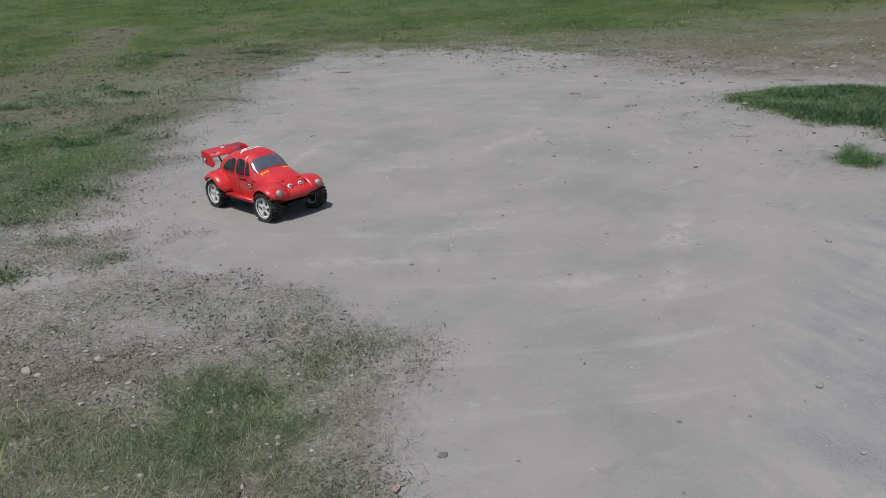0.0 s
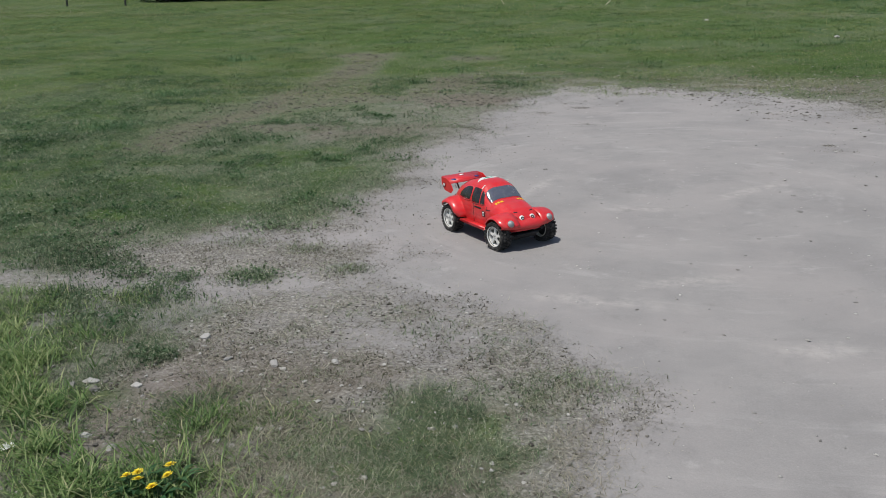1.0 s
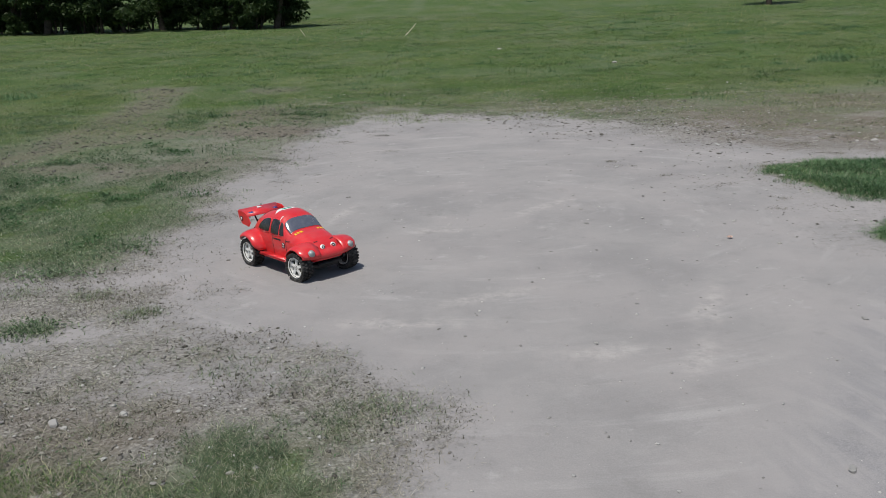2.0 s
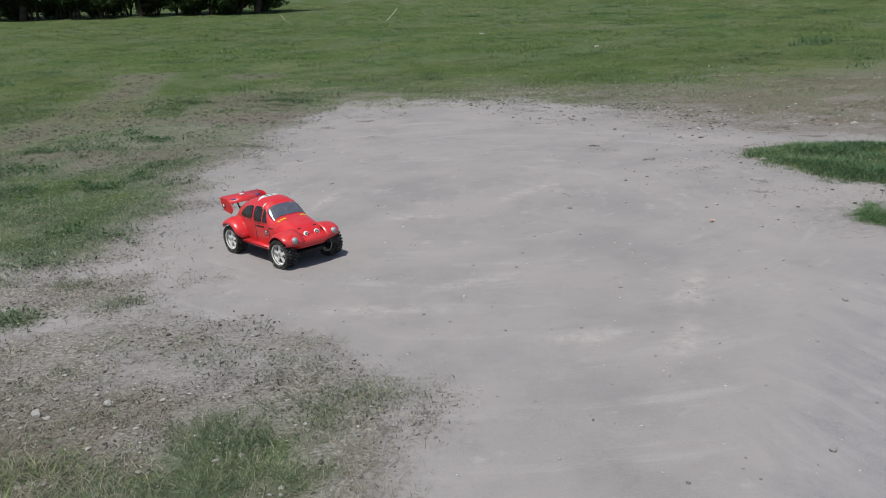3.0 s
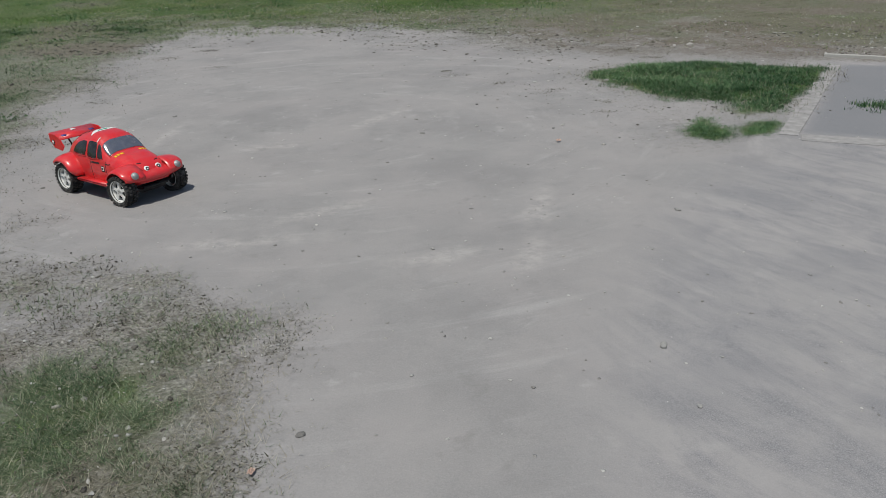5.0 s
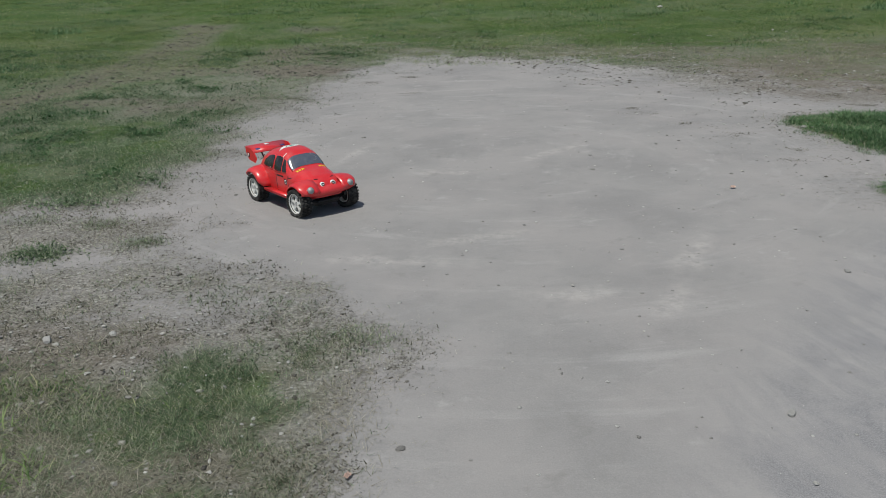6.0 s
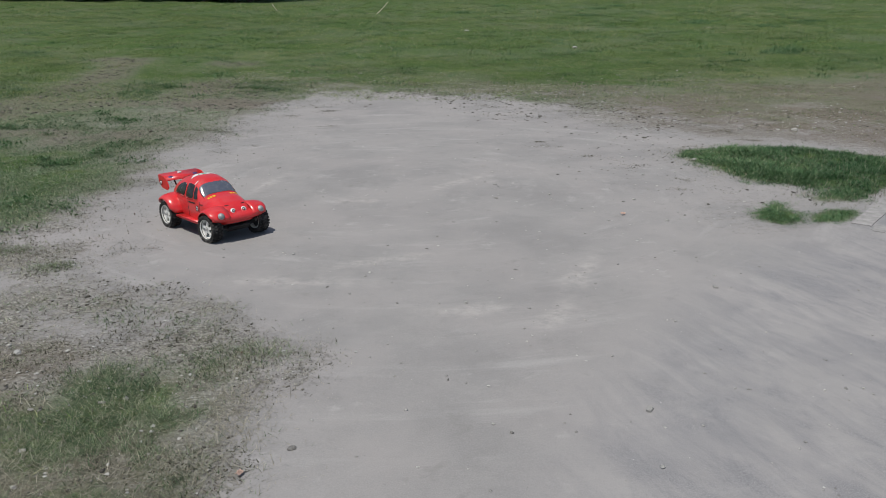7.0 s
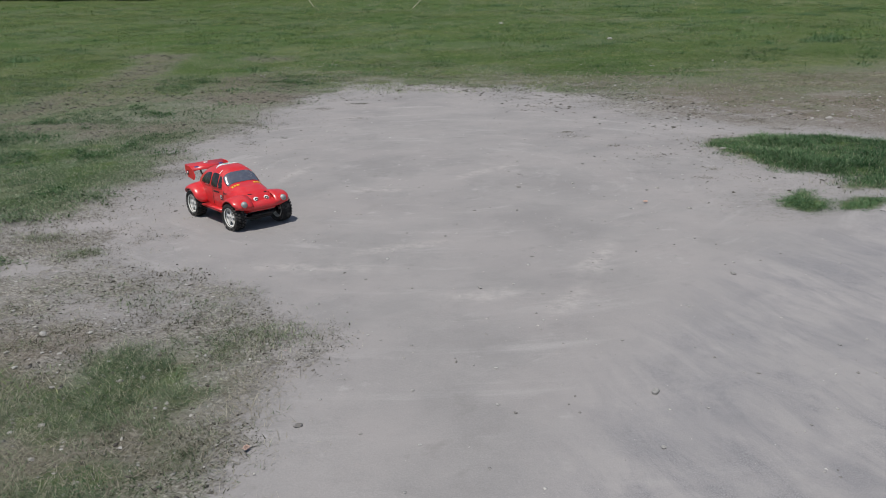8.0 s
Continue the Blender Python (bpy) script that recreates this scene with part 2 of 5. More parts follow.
LUSH = blade_material("lush_blades", [(0.0, (0.014, 0.050, 0.018)), (0.35, (0.042, 0.120, 0.042)), (0.65, (0.10, 0.21, 0.085)), (0.9, (0.21, 0.32, 0.16)), (1.0, (0.42, 0.43, 0.28))])
WEED = blade_material("weed_leaves", [(0.0, (0.014, 0.046, 0.018)), (0.4, (0.040, 0.105, 0.036)), (0.75, (0.105, 0.190, 0.078)), (1.0, (0.24, 0.31, 0.17))])
STRAW = blade_material("straw_blades", [(0.0, (0.16, 0.14, 0.105)), (0.4, (0.31, 0.28, 0.215)), (0.75, (0.54, 0.51, 0.42)), (1.0, (0.14, 0.17, 0.09))], 0.7)
TUFT = blade_material("tuft_blades", [(0.0, (0.038, 0.095, 0.024)), (0.35, (0.12, 0.22, 0.062)), (0.65, (0.23, 0.34, 0.115)), (0.88, (0.38, 0.45, 0.20)), (1.0, (0.62, 0.57, 0.36))])
BITS = blade_material("plant_bits", [(0.0, (0.03, 0.027, 0.021)), (0.4, (0.075, 0.07, 0.052)), (0.68, (0.09, 0.10, 0.055)), (0.8, (0.30, 0.28, 0.23)), (1.0, (0.50, 0.47, 0.40))], 0.8)
LEAF = blade_material("tree_leaves", [(0.0, (0.018, 0.038, 0.012)), (0.5, (0.035, 0.065, 0.018)), (1.0, (0.07, 0.10, 0.03))])
BARK = plain("bark", (0.075, 0.062, 0.05), 0.95, 0, 0.5, 9.0, 0.2, 0.8)
STONE = stone_material("grey_stone", [(0.0, (0.20, 0.19, 0.18)), (0.5, (0.36, 0.35, 0.335)), (1.0, (0.58, 0.565, 0.54))])
PALE_STONE = stone_material("pale_stone", [(0.0, (0.36, 0.345, 0.32)), (1.0, (0.55, 0.53, 0.50))])
CLOD = stone_material("earth_clod", [(0.0, (0.055, 0.05, 0.043)), (0.6, (0.12, 0.11, 0.095)), (1.0, (0.22, 0.205, 0.185))])
PAPER = plain("white_litter", (0.78, 0.78, 0.77), 0.6, 0, 0.08)
ORANGE = plain("orange_scrap", (0.50, 0.35, 0.29), 0.7)
CONCRETE = plain("concrete", (0.305, 0.292, 0.285), 0.95, 0, 0.2, 14.0, 0.2, 0.3)
YELLOW = plain("dandelion_yellow", (0.85, 0.66, 0.03), 0.6, 0, 0.15, 60)
DRYWOOD = plain("dry_stalk", (0.58, 0.52, 0.42), 0.8, 0, 0.2)
POST = plain("weathered_post", (0.06, 0.065, 0.06), 0.9, 0, 0.4, 12, 0.2, 0.5)
RED = plain("red_plastic", (0.66, 0.026, 0.030), 0.28, 0, 0.08, 8, 0.5, 0, 0.5, 0.16)
RUBBER = plain("rubber", (0.028, 0.027, 0.026), 0.85, 0, 0.3, 40, 0.3, 0.3, 0, 0.5)
WHITE = plain("white_rim", (0.74, 0.73, 0.70), 0.45, 0, 0.06, 30, 0.5, 0, 0, 0.25)
BLACK = plain("black_plastic", (0.018, 0.018, 0.019), 0.5, 0, 0.3, 30, 0.4, 0, 0, 0.3)
# windscreen: the pale blue sky reflection is put into the base colour
GLASS = plain("sky_tinted_glass", (0.095, 0.105, 0.14), 0.06, 0, 0.25, 6, 0.9, 0, 0.6, 0.22)
SIDE_GLASS = plain("dark_side_glass", (0.022, 0.021, 0.022), 0.12, 0, 0.3, 6, 0.5, 0, 0, 0.10)
SILVER = plain("dull_silver", (0.33, 0.345, 0.345), 0.5, 0.35, 0.15, 30, 0.5, 0, 0, 0.2)
STEEL = plain("grimy_steel", (0.2, 0.2, 0.2), 0.45, 0.8, 0.3, 30)
STICKER_WHITE = plain("sticker_white", (0.8, 0.79, 0.77), 0.4, 0, 0.05)
STICKER_BLACK = plain("sticker_black", (0.015, 0.015, 0.017), 0.35, 0, 0.2)
STICKER_YELLOW = plain("sticker_yellow", (0.80, 0.50, 0.02), 0.4, 0, 0.1)
STICKER_BLUE = plain("sticker_blue", (0.05, 0.05, 0.22), 0.4, 0, 0.1)
STICKER_GREEN = plain("sticker_green", (0.02, 0.30, 0.20), 0.4, 0, 0.1)


# ---- building helpers ----
def finish(name, me, material, parent=None, smooth=True):
    me.materials.append(material)
    if smooth:
        me.polygons.foreach_set("use_smooth", [True] * len(me.polygons))
    ob = new(name, me)
    if parent is not None:
        ob.parent = parent
    return ob


def part(name, bm, material, parent, label="", smooth=True):
    me = bpy.data.meshes.new(name)
    bmesh.ops.recalc_face_normals(bm, faces=bm.faces)
    bm.to_mesh(me)
    bm.free()
    ob = finish(name, me, material, parent, smooth)
    return tagged(ob, label)


def thing(name, label, category, at=None, group="", kind=""):
    ob = new(name)
    ob.empty_display_size = 0.1
    ob.matrix_world = at or Matrix()
    return tagged(ob, label, category, group, kind)


def arrays_mesh(name, verts, quads, tris):
    """A mesh from arrays of places, four-sided and three-sided faces."""
    me = bpy.data.meshes.new(name)
    me.vertices.add(len(verts))
    me.vertices.foreach_set("co", np.asarray(verts, dtype=np.float32).ravel())
    nq, ntr = len(quads), len(tris)
    loops = np.concatenate([np.asarray(quads, dtype=np.int32).ravel(), np.asarray(tris, dtype=np.int32).ravel()])
    me.loops.add(len(loops))
    me.loops.foreach_set("vertex_index", loops)
    me.polygons.add(nq + ntr)
    starts = np.concatenate([np.arange(nq) * 4, nq * 4 + np.arange(ntr) * 3]).astype(np.int32)
    me.polygons.foreach_set("loop_start", starts)
    me.update(calc_edges=True)
    return me


RNG = np.random.default_rng(7)


def lattice(ix, iy, seed):
    h = (ix.astype(np.int64) * 374761393 + iy.astype(np.int64) * 668265263 + seed * 974711) & 0x7FFFFFFF
    h = ((h ^ (h >> 13)) * 1274126177) & 0x7FFFFFFF
    return ((h ^ (h >> 16)) & 0xFFFF) / 65535.0


def vnoise(x, y, seed=0):
    ix, iy = np.floor(x), np.floor(y)
    fx, fy = x - ix, y - iy
    fx, fy = fx * fx * (3 - 2 * fx), fy * fy * (3 - 2 * fy)
    a, b = lattice(ix, iy, seed), lattice(ix + 1, iy, seed)
    c, d = lattice(ix, iy + 1, seed), lattice(ix + 1, iy + 1, seed)
    return (a * (1 - fx) + b * fx) * (1 - fy) + (c * (1 - fx) + d * fx) * fy


def fbm(x, y, scale, seed=0, octaves=4):
    total, amp, norm = 0.0, 1.0, 0.0
    for k in range(octaves):
        total = total + amp * vnoise(x * scale * 2 ** k + 17.3 * k, y * scale * 2 ** k - 9.1 * k, seed + k)
        norm += amp
        amp *= 0.55
    return total / norm


def ease(a, b, v):
    t = np.clip((v - a) / (b - a), 0, 1)
    return t * t * (3 - 2 * t)


def inside(poly, x, y):
    """Distance to the outline of a region of the plan, above 0 within it."""
    best = np.full(x.shape, 1e9)
    odd = np.zeros(x.shape, dtype=bool)
    for (ax, ay), (bx, by) in zip(poly, poly[1:] + poly[:1]):
        dx, dy = bx - ax, by - ay
        t = np.clip(((x - ax) * dx + (y - ay) * dy) / (dx * dx + dy * dy), 0, 1)
        best = np.minimum(best, (x - ax - t * dx) ** 2 + (y - ay - t * dy) ** 2)
        cross = (ay > y) != (by > y)
        with np.errstate(divide="ignore", invalid="ignore"):
            odd ^= cross & (x < (bx - ax) * (y - ay) / ((by - ay) if by != ay else 1e-9) + ax)
    best = np.sqrt(best)
    return np.where(odd, best, -best)


# ---- the plan of the ground ----
LOW_LOBE = [(-0.95, -2.5), (-0.45, -0.5), (-0.22, 0.8), (-0.27, 2.1), (-0.2, 2.7), (-0.2, 3.03), (-0.47, 3.2), (-0.75, 3.6), (-1.37, 3.9), (-1.95, 3.78),
            (-2.4, 3.7), (-2.9, 3.72), (-3.4, 3.85), (-9.0, 3.7), (-30.0, 1.0), (-26.0, -20.0), (-6.0, -16.0), (-2.5, -7.0)]
LEFT_LOBE = [(-1.3, 12.6), (-1.8, 10.8), (-1.95, 9.4), (-2.1, 8.2), (-2.35, 7.6), (-2.02, 6.3), (-2.2, 5.6), (-2.25, 5.05),
             (-2.7, 4.95), (-3.1, 4.5), (-3.7, 4.1), (-9.0, 4.1), (-40.0, 3.0), (-60.0, 40.0), (-5.0, 40.0)]
FIELD = [(-1.4, 12.6), (-0.4, 12.35), (0.56, 12.15), (1.3, 11.9), (2.0, 11.2), (2.6, 10.4), (3.2, 9.7), (4.0, 9.0), (5.3, 8.1), (9.0, 5.8),
         (40.0, -8.0), (300.0, -30.0), (900.0, 900.0), (-900.0, 900.0), (-900.0, -60.0), (-60.0, 0.0), (-40.0, 14.0), (-5.0, 14.0)]
FURROW = [(-4.8, 7.3), (-4.95, 8.6), (-4.85, 10.0), (-5.05, 12.0), (-4.9, 14.2), (-5.5, 17.2), (-6.2, 17.2), (-5.65, 14.2), (-5.6, 12.0), (-5.45, 10.0), (-5.65, 8.4), (-5.4, 7.3)]
GREEN_LINE = [(-1.4, 13.6), (1.6, 12.9), (4.2, 12.9), (6.7, 13.2), (9.0, 13.8), (16.0, 14.4), (300.0, 30.0), (900.0, 900.0),
              (-900.0, 900.0), (-900.0, 5.0), (-5.0, 8.0), (-4.6, 11.0), (-3.6, 13.2)]
BANK = [(2.74, 7.36), (2.88, 7.72), (3.45, 7.85), (4.0, 7.7), (4.6, 7.35), (5.05, 7.05), (4.8, 6.75), (4.4, 6.35), (3.9, 5.85), (3.58, 5.6),
        (3.3, 5.58), (3.28, 5.72), (3.5, 5.95), (3.4, 6.1), (3.06, 6.32), (2.92, 6.75)]
TUFT_A = [(2.6, 5.12), (2.74, 5.38), (2.92, 5.58), (3.04, 5.56), (2.98, 5.38), (3.05, 5.22), (2.96, 5.04), (2.8, 4.97)]
TUFT_B = [(2.99, 5.02), (3.05, 5.26), (3.28, 5.40), (3.48, 5.37), (3.40, 5.2), (3.25, 5.05)]
PAD = [(3.36, 5.02), (5.28, 7.30), (9.0, 4.6), (7.0, 2.5)]
TAR = [(0.35, 1.0), (1.14, 2.78), (1.79, 3.68), (2.45, 4.5), (3.19, 4.93), (5.15, 7.35), (9.0, 5.2), (40.0, -10.0), (40.0, -40.0), (-0.4, -40.0)]


def rise(r):
    def soft(v):
        return np.logaddexp(0, np.clip(v, -60, 600))
    return 0.04 * 2 * soft((r - 13) / 2) + 0.02 * 4 * soft((r - 45) / 4) - 0.06 * 10 * soft((r - 170) / 10)


def cover_at(x, y):
    """How much soil and thatch, how green, how much tarmac and how brown the ground is."""
    wob = (fbm(x, y, 1.7, 3) - 0.5) * 0.9 + (fbm(x, y, 7.0, 11, 3) - 0.5) * 0.35
    bays = (fbm(x, y, 0.8, 7, 3) - 0.5) * 0.9
    low = inside(LOW_LOBE, x, y) + wob * 0.45
    left = inside(LEFT_LOBE, x, y) + wob * 0.6 + bays * 0.4
    far = inside(FIELD, x, y) + wob * 0.9 + bays * 0.5
    turf = inside(GREEN_LINE, x, y) + wob * 1.6
    bank = np.maximum(inside(BANK, x, y) + wob * 0.12, np.maximum(inside(TUFT_A, x, y), inside(TUFT_B, x, y)) + wob * 0.08)
    neck = ease(0.75, 0.15, np.abs(y - 4.25) + wob * 0.25) * ease(-1.0, -1.8, x) * np.minimum(0.95, 0.32 + 0.56 * ease(0.40, 0.56, fbm(x, y, 2.6, 53, 4)) + 0.4 * ease(-1.9, -2.7, x))
    grain = fbm(x, y, 3.2, 13, 4)
    cover = np.maximum.reduce([ease(-0.28, 0.28, low) * 0.95, ease(-0.5, 0.4, left) * 0.95, ease(-0.4, 0.35, far) * 0.95, ease(-0.1, 0.12, bank), neck, ease(-0.9, 0.0, bank) * 0.34, ease(-1.7, -0.2, far) * (0.20 + 0.5 * ease(1.6, 2.9, x))])
    # worn thin where the two lobes meet and along the far edge
    cover = cover * (1 - 0.1 * ease(0.6, 0.2, np.abs(y - 4.15)) * ease(-4.6, -3.6, x))
    dusty = ease(0.38, 0.56, fbm(x, y, 2.1, 15, 3)) * ease(1.6, 0.9, low) * ease(-0.2, 0.1, low) * ease(2.85, 3.3, y) * ease(3.95, 3.6, y)
    cover = cover * (1 - 0.56 * dusty)
    cover = cover * (1 - 0.36 * ease(2.6, 0.4, far) * ease(0.42, 0.60, grain) * ease(-0.4, 0.2, far) * ease(-3.0, -1.6, x))
    spots = ((-0.62, 2.66, 0.52, 0.36), (-0.38, 2.90, 0.34, 0.27), (-0.92, 2.36, 0.48, 0.27), (-0.27, 2.10, 0.22, 0.32), (-0.72, 1.90, 0.6, 0.22), (-0.45, 2.5, 0.3, 0.2), (-1.75, 2.05, 0.4, 0.35), (-1.65, 2.48, 0.36, 0.2), (-2.42, 2.52, 0.45, 0.24), (-2.2, 2.96, 0.16, 0.12), (-2.75, 3.5, 0.45, 0.42), (-1.95, 1.95, 0.6, 0.25))
    green_low = ease(0.02, 0.35, low) * np.maximum.reduce(
        [ease(1.15, 0.45, np.hypot((x - cx) / rx, (y - cy) / ry)) for cx, cy, rx, ry in spots] + [ease(-2.4, -2.9, x) * 0.9, ease(1.95, 1.5, y) * 0.7])
    green_low = np.maximum(green_low, ease(0.1, 0.4, low) * ease(3.0, 2.35, y) * ease(-1.9, -1.2, x) * 0.75)
    green_low = np.maximum(green_low, ease(0.05, 0.5, low) * ease(-2.0, -2.5, x) * ease(3.95, 3.6, y))
    green_low = green_low * (0.3 + 0.7 * ease(0.38, 0.56, fbm(x, y, 4.2, 37, 3)))
    rim = ease(-0.1, 0.6, left) * (0.45 + 0.6 * ease(8.9, 7.4, y) + 0.35 * ease(-4.2, -6.0, x)) * (0.66 + 0.34 * ease(0.38, 0.56, fbm(x, y, 2.3, 39, 3)))
    strip = ease(0.0, 1.3, far) * ease(-1.5, 0.5, x) * (0.2 + 0.5 * ease(0.40, 0.58, fbm(x, y, 1.3, 45, 4)))
    green = np.maximum.reduce([strip, green_low * 0.84, rim * 0.95, ease(-3.6, 1.0, turf) * 0.95, ease(-0.05, 0.1, bank)])
    green = np.maximum(green, neck * ease(-3.0, -3.9, x) * 0.85)
    brown = ease(0.1, 0.9, left) * ease(0.46, 0.58, fbm(x, y, 0.8, 21)) * ease(16, 12, y) * ease(-7.5, -5, x) * ease(7.5, 8.6, y)
    brown = np.maximum(brown * 0.75, ease(-0.35, 0.25, inside(FURROW, x, y) + wob * 0.5) * 0.95)
    for cx, cy, rx, ry in ((-2.5, 11.2, 0.9, 1.0), (-3.1, 13.2, 0.7, 1.1), (-3.5, 16.4, 0.7, 0.7), (-6.0, 16.9, 0.7, 0.6)):
        brown = np.maximum(brown, ease(1.2, 0.3, np.hypot((x - cx) / rx, (y - cy) / ry) + wob) * 0.95)
    brown = np.maximum(brown, ease(-0.4, 0.8, far) * (1 - ease(-0.8, 1.4, turf)) * 0.6 * (0.55 + ease(0.4, 0.6, fbm(x, y, 0.8, 43, 3))))
    brown = np.maximum(brown, ease(0.1, 0.4, low) * ease(3.5, 2.7, y) * 0.72 * ease(0.38, 0.56, fbm(x, y, 2.6, 49, 3)))
    brown = np.maximum(brown, ease(-1.3, 0.2, far) * ease(2.2, 3.4, x) * (1 - ease(-0.5, 1.2, turf)) * (0.55 + 0.45 * ease(0.42, 0.58, fbm(x, y, 1.1, 57, 3))))
    green = np.clip(green * (0.72 + 0.6 * fbm(x, y, 0.9, 31)) * (1 - 0.62 * brown * ease(3.8, 4.4, y)), 0, 1)
    paved = inside(TAR, x, y)
    tar = ease(-0.35, 0.4, paved + wob * 0.25) * 0.5 + 0.5 * ease(-0.05, 0.15, inside(PAD, x, y))
    tar = tar * (1 - ease(-0.1, 0.1, bank))
    cover = cover * (1 - ease(-0.2, 0.05, paved) * (1 - ease(-0.1, 0.1, bank)))
    green = green * (1 - ease(-0.2, 0.05, paved) * (1 - ease(-0.1, 0.1, bank)))
    return cover, green, tar, brown


SCUFFS = [((0.35, 6.0), (1.0, 6.7)), ((1.12, 3.7), (1.42, 4.45)), ((-0.25, 4.14), (0.5, 4.4)), ((-0.78, 3.96), (0.12, 3.9)), ((0.4, 3.48), (0.85, 3.53)),
          ((-1.05, 5.8), (-0.8, 6.75)), ((0.9, 3.2), (1.15, 3.65)), ((-0.4, 5.7), (0.1, 5.75))]


def scuff_at(x, y):
    """Pale smears that wheels have left on the earth."""
    best = np.zeros_like(x)
    for (ax, ay), (bx, by) in SCUFFS:
        dx, dy = bx - ax, by - ay
        t = np.clip(((x - ax) * dx + (y - ay) * dy) / (dx * dx + dy * dy), 0, 1)
        d = np.hypot(x - ax - t * dx, y - ay - t * dy) + (fbm(x, y, 6.0, 111, 3) - 0.5) * 0.14
        best = np.maximum(best, ease(0.10, 0.0, d) * np.sin(np.pi * np.clip(t, 0.08, 0.92)))
    return best


def height_at(x, y):
    cover, green, tar, brown = cover_at(x, y)
    lumps = (fbm(x, y, 3.5, 41) - 0.5) * 0.05 + (fbm(x, y, 13.0, 47, 3) - 0.5) * 0.02
    dirt = (fbm(x, y, 1.1, 51, 4) - 0.5) * 0.018
    bank = np.maximum(inside(BANK, x, y), inside(TUFT_A, x, y))
    return rise(np.hypot(x, y)) + (lumps * cover + dirt) * (1 - ease(-0.6, -0.3, inside(PAD, x, y)) * (1 - ease(-0.05, 0.1, bank))) + 0.03 * ease(-0.05, 0.4, bank)


def ground_z(x, y):
    return float(height_at(np.array([float(x)]), np.array([float(y)]))[0])


def graded(lo, hi, step, out_lo, out_hi):
    core = list(np.arange(lo, hi, step))
    up, down, s = [core[-1]], [core[0]], step
    while up[-1] < out_hi:
        s *= 1.09
        up.append(up[-1] + s)
    s = step
    while down[-1] > out_lo:
        s *= 1.09
        down.append(down[-1] - s)
    return np.array(down[:0:-1] + core + up[1:])


def build_ground():
    xs, ys = graded(-4.6, 6.0, 0.05, -900, 900), graded(1.6, 13.0, 0.055, -600, 900)
    gx, gy = np.meshgrid(xs, ys)
    x, y = gx.ravel(), gy.ravel()
    z = height_at(x, y)
    nx, ny = len(xs), len(ys)
    i = (np.arange(ny - 1)[:, None] * nx + np.arange(nx - 1)[None, :]).ravel()
    quads = np.stack([i, i + 1, i + nx + 1, i + nx], 1)
    me = arrays_mesh("ground", np.stack([x, y, z], 1), quads, np.zeros((0, 3), dtype=np.int32))
    for name, values in zip(("cover", "green", "tar", "brown", "scuff"), (*cover_at(x, y), scuff_at(x, y))):
        me.attributes.new(name, 'FLOAT', 'POINT').data.foreach_set("value", values.astype(np.float32))
    tagged(finish("ground", me, GROUND), "pale grey dusty earth with worn grass and sandy tarmac", "ground", kind="structure")


build_ground()


# ---- the flush kerb round the tarmac pad ----
def strip(name, a, b, width, z, material, label, thick=0.05):
    """A cast kerb that lies flush in the ground from a to b, with slightly uneven edges."""
    a, b = Vector((*a, 0)), Vector((*b, 0))
    along = (b - a).normalized()
    side = Vector((-along.y, along.x, 0)) * width
    n = max(2, int((b - a).length / 0.12))
    bm = bmesh.new()
    rows = []
    for k in range(n + 1):
        p = a.lerp(b, k / n)
        j = [random.uniform(-0.03, 0.03) for _ in range(2)]
        q0, q1 = p + side * j[0], p + side * (1 + j[1])
        level = float(rise(np.array(p.length))) + z
        top0, top1 = Vector((q0.x, q0.y, level)), Vector((q1.x, q1.y, level))
        rows.append([bm.verts.new(v) for v in (top0 - Vector((0, 0, thick)), top0, top1, top1 - Vector((0, 0, thick)))])
    for r, s in zip(rows, rows[1:]):
        for k in range(4):
            bm.faces.new((r[k], s[k], s[(k + 1) % 4], r[(k + 1) % 4]))
    bm.faces.new(rows[0])
    bm.faces.new(rows[-1][::-1])
    return tagged(part(name, bm, material, None, "", False), label, "kerb", kind="structure")


strip("kerb_1", (3.25, 5.02), (5.16, 7.28), -0.125, 0.006, CONCRETE, "worn pale concrete edging flush beside the tarmac pad")
strip("kerb_2", (3.30, 4.83), (6.2, 2.96), 0.17, 0.004, CONCRETE, "dusty pale concrete edging across the tarmac pad")
strip("kerb_3", (5.36, 7.62), (8.5, 5.0), 0.06, 0.03, PALE_STONE, "whitish low kerb at the back of the pad", 0.12)


# ---- the model car ----
def smooth_curve(keys, v):
    """Values between keys (sorted), eased without overshoot."""
    for (a, fa), (b, fb) in zip(keys, keys[1:]):
        if v <= b:
            t = max(0.0, (v - a) / (b - a))
            return fa + (fb - fa) * (t * t * (3 - 2 * t) * 0.35 + t * 0.65)
    return keys[-1][1]


TOP = [(-0.375, 0.175), (-0.35, 0.215), (-0.31, 0.258), (-0.25, 0.300), (-0.18, 0.335), (-0.10, 0.353), (-0.03, 0.355), (0.02, 0.345), (0.05, 0.330),
       (0.135, 0.264), (0.20, 0.252), (0.27, 0.232), (0.32, 0.207), (0.355, 0.174), (0.375, 0.138)]
WIDE = [(-0.375, 0.062), (-0.33, 0.092), (-0.26, 0.124), (-0.16, 0.145), (0.0, 0.150), (0.12, 0.144), (0.22, 0.130), (0.30, 0.118), (0.345, 0.100), (0.365, 0.080), (0.375, 0.050)]
SILL = [(-0.375, 0.15), (-0.30, 0.125), (-0.2, 0.085), (0.2, 0.085), (0.30, 0.10), (0.375, 0.12)]


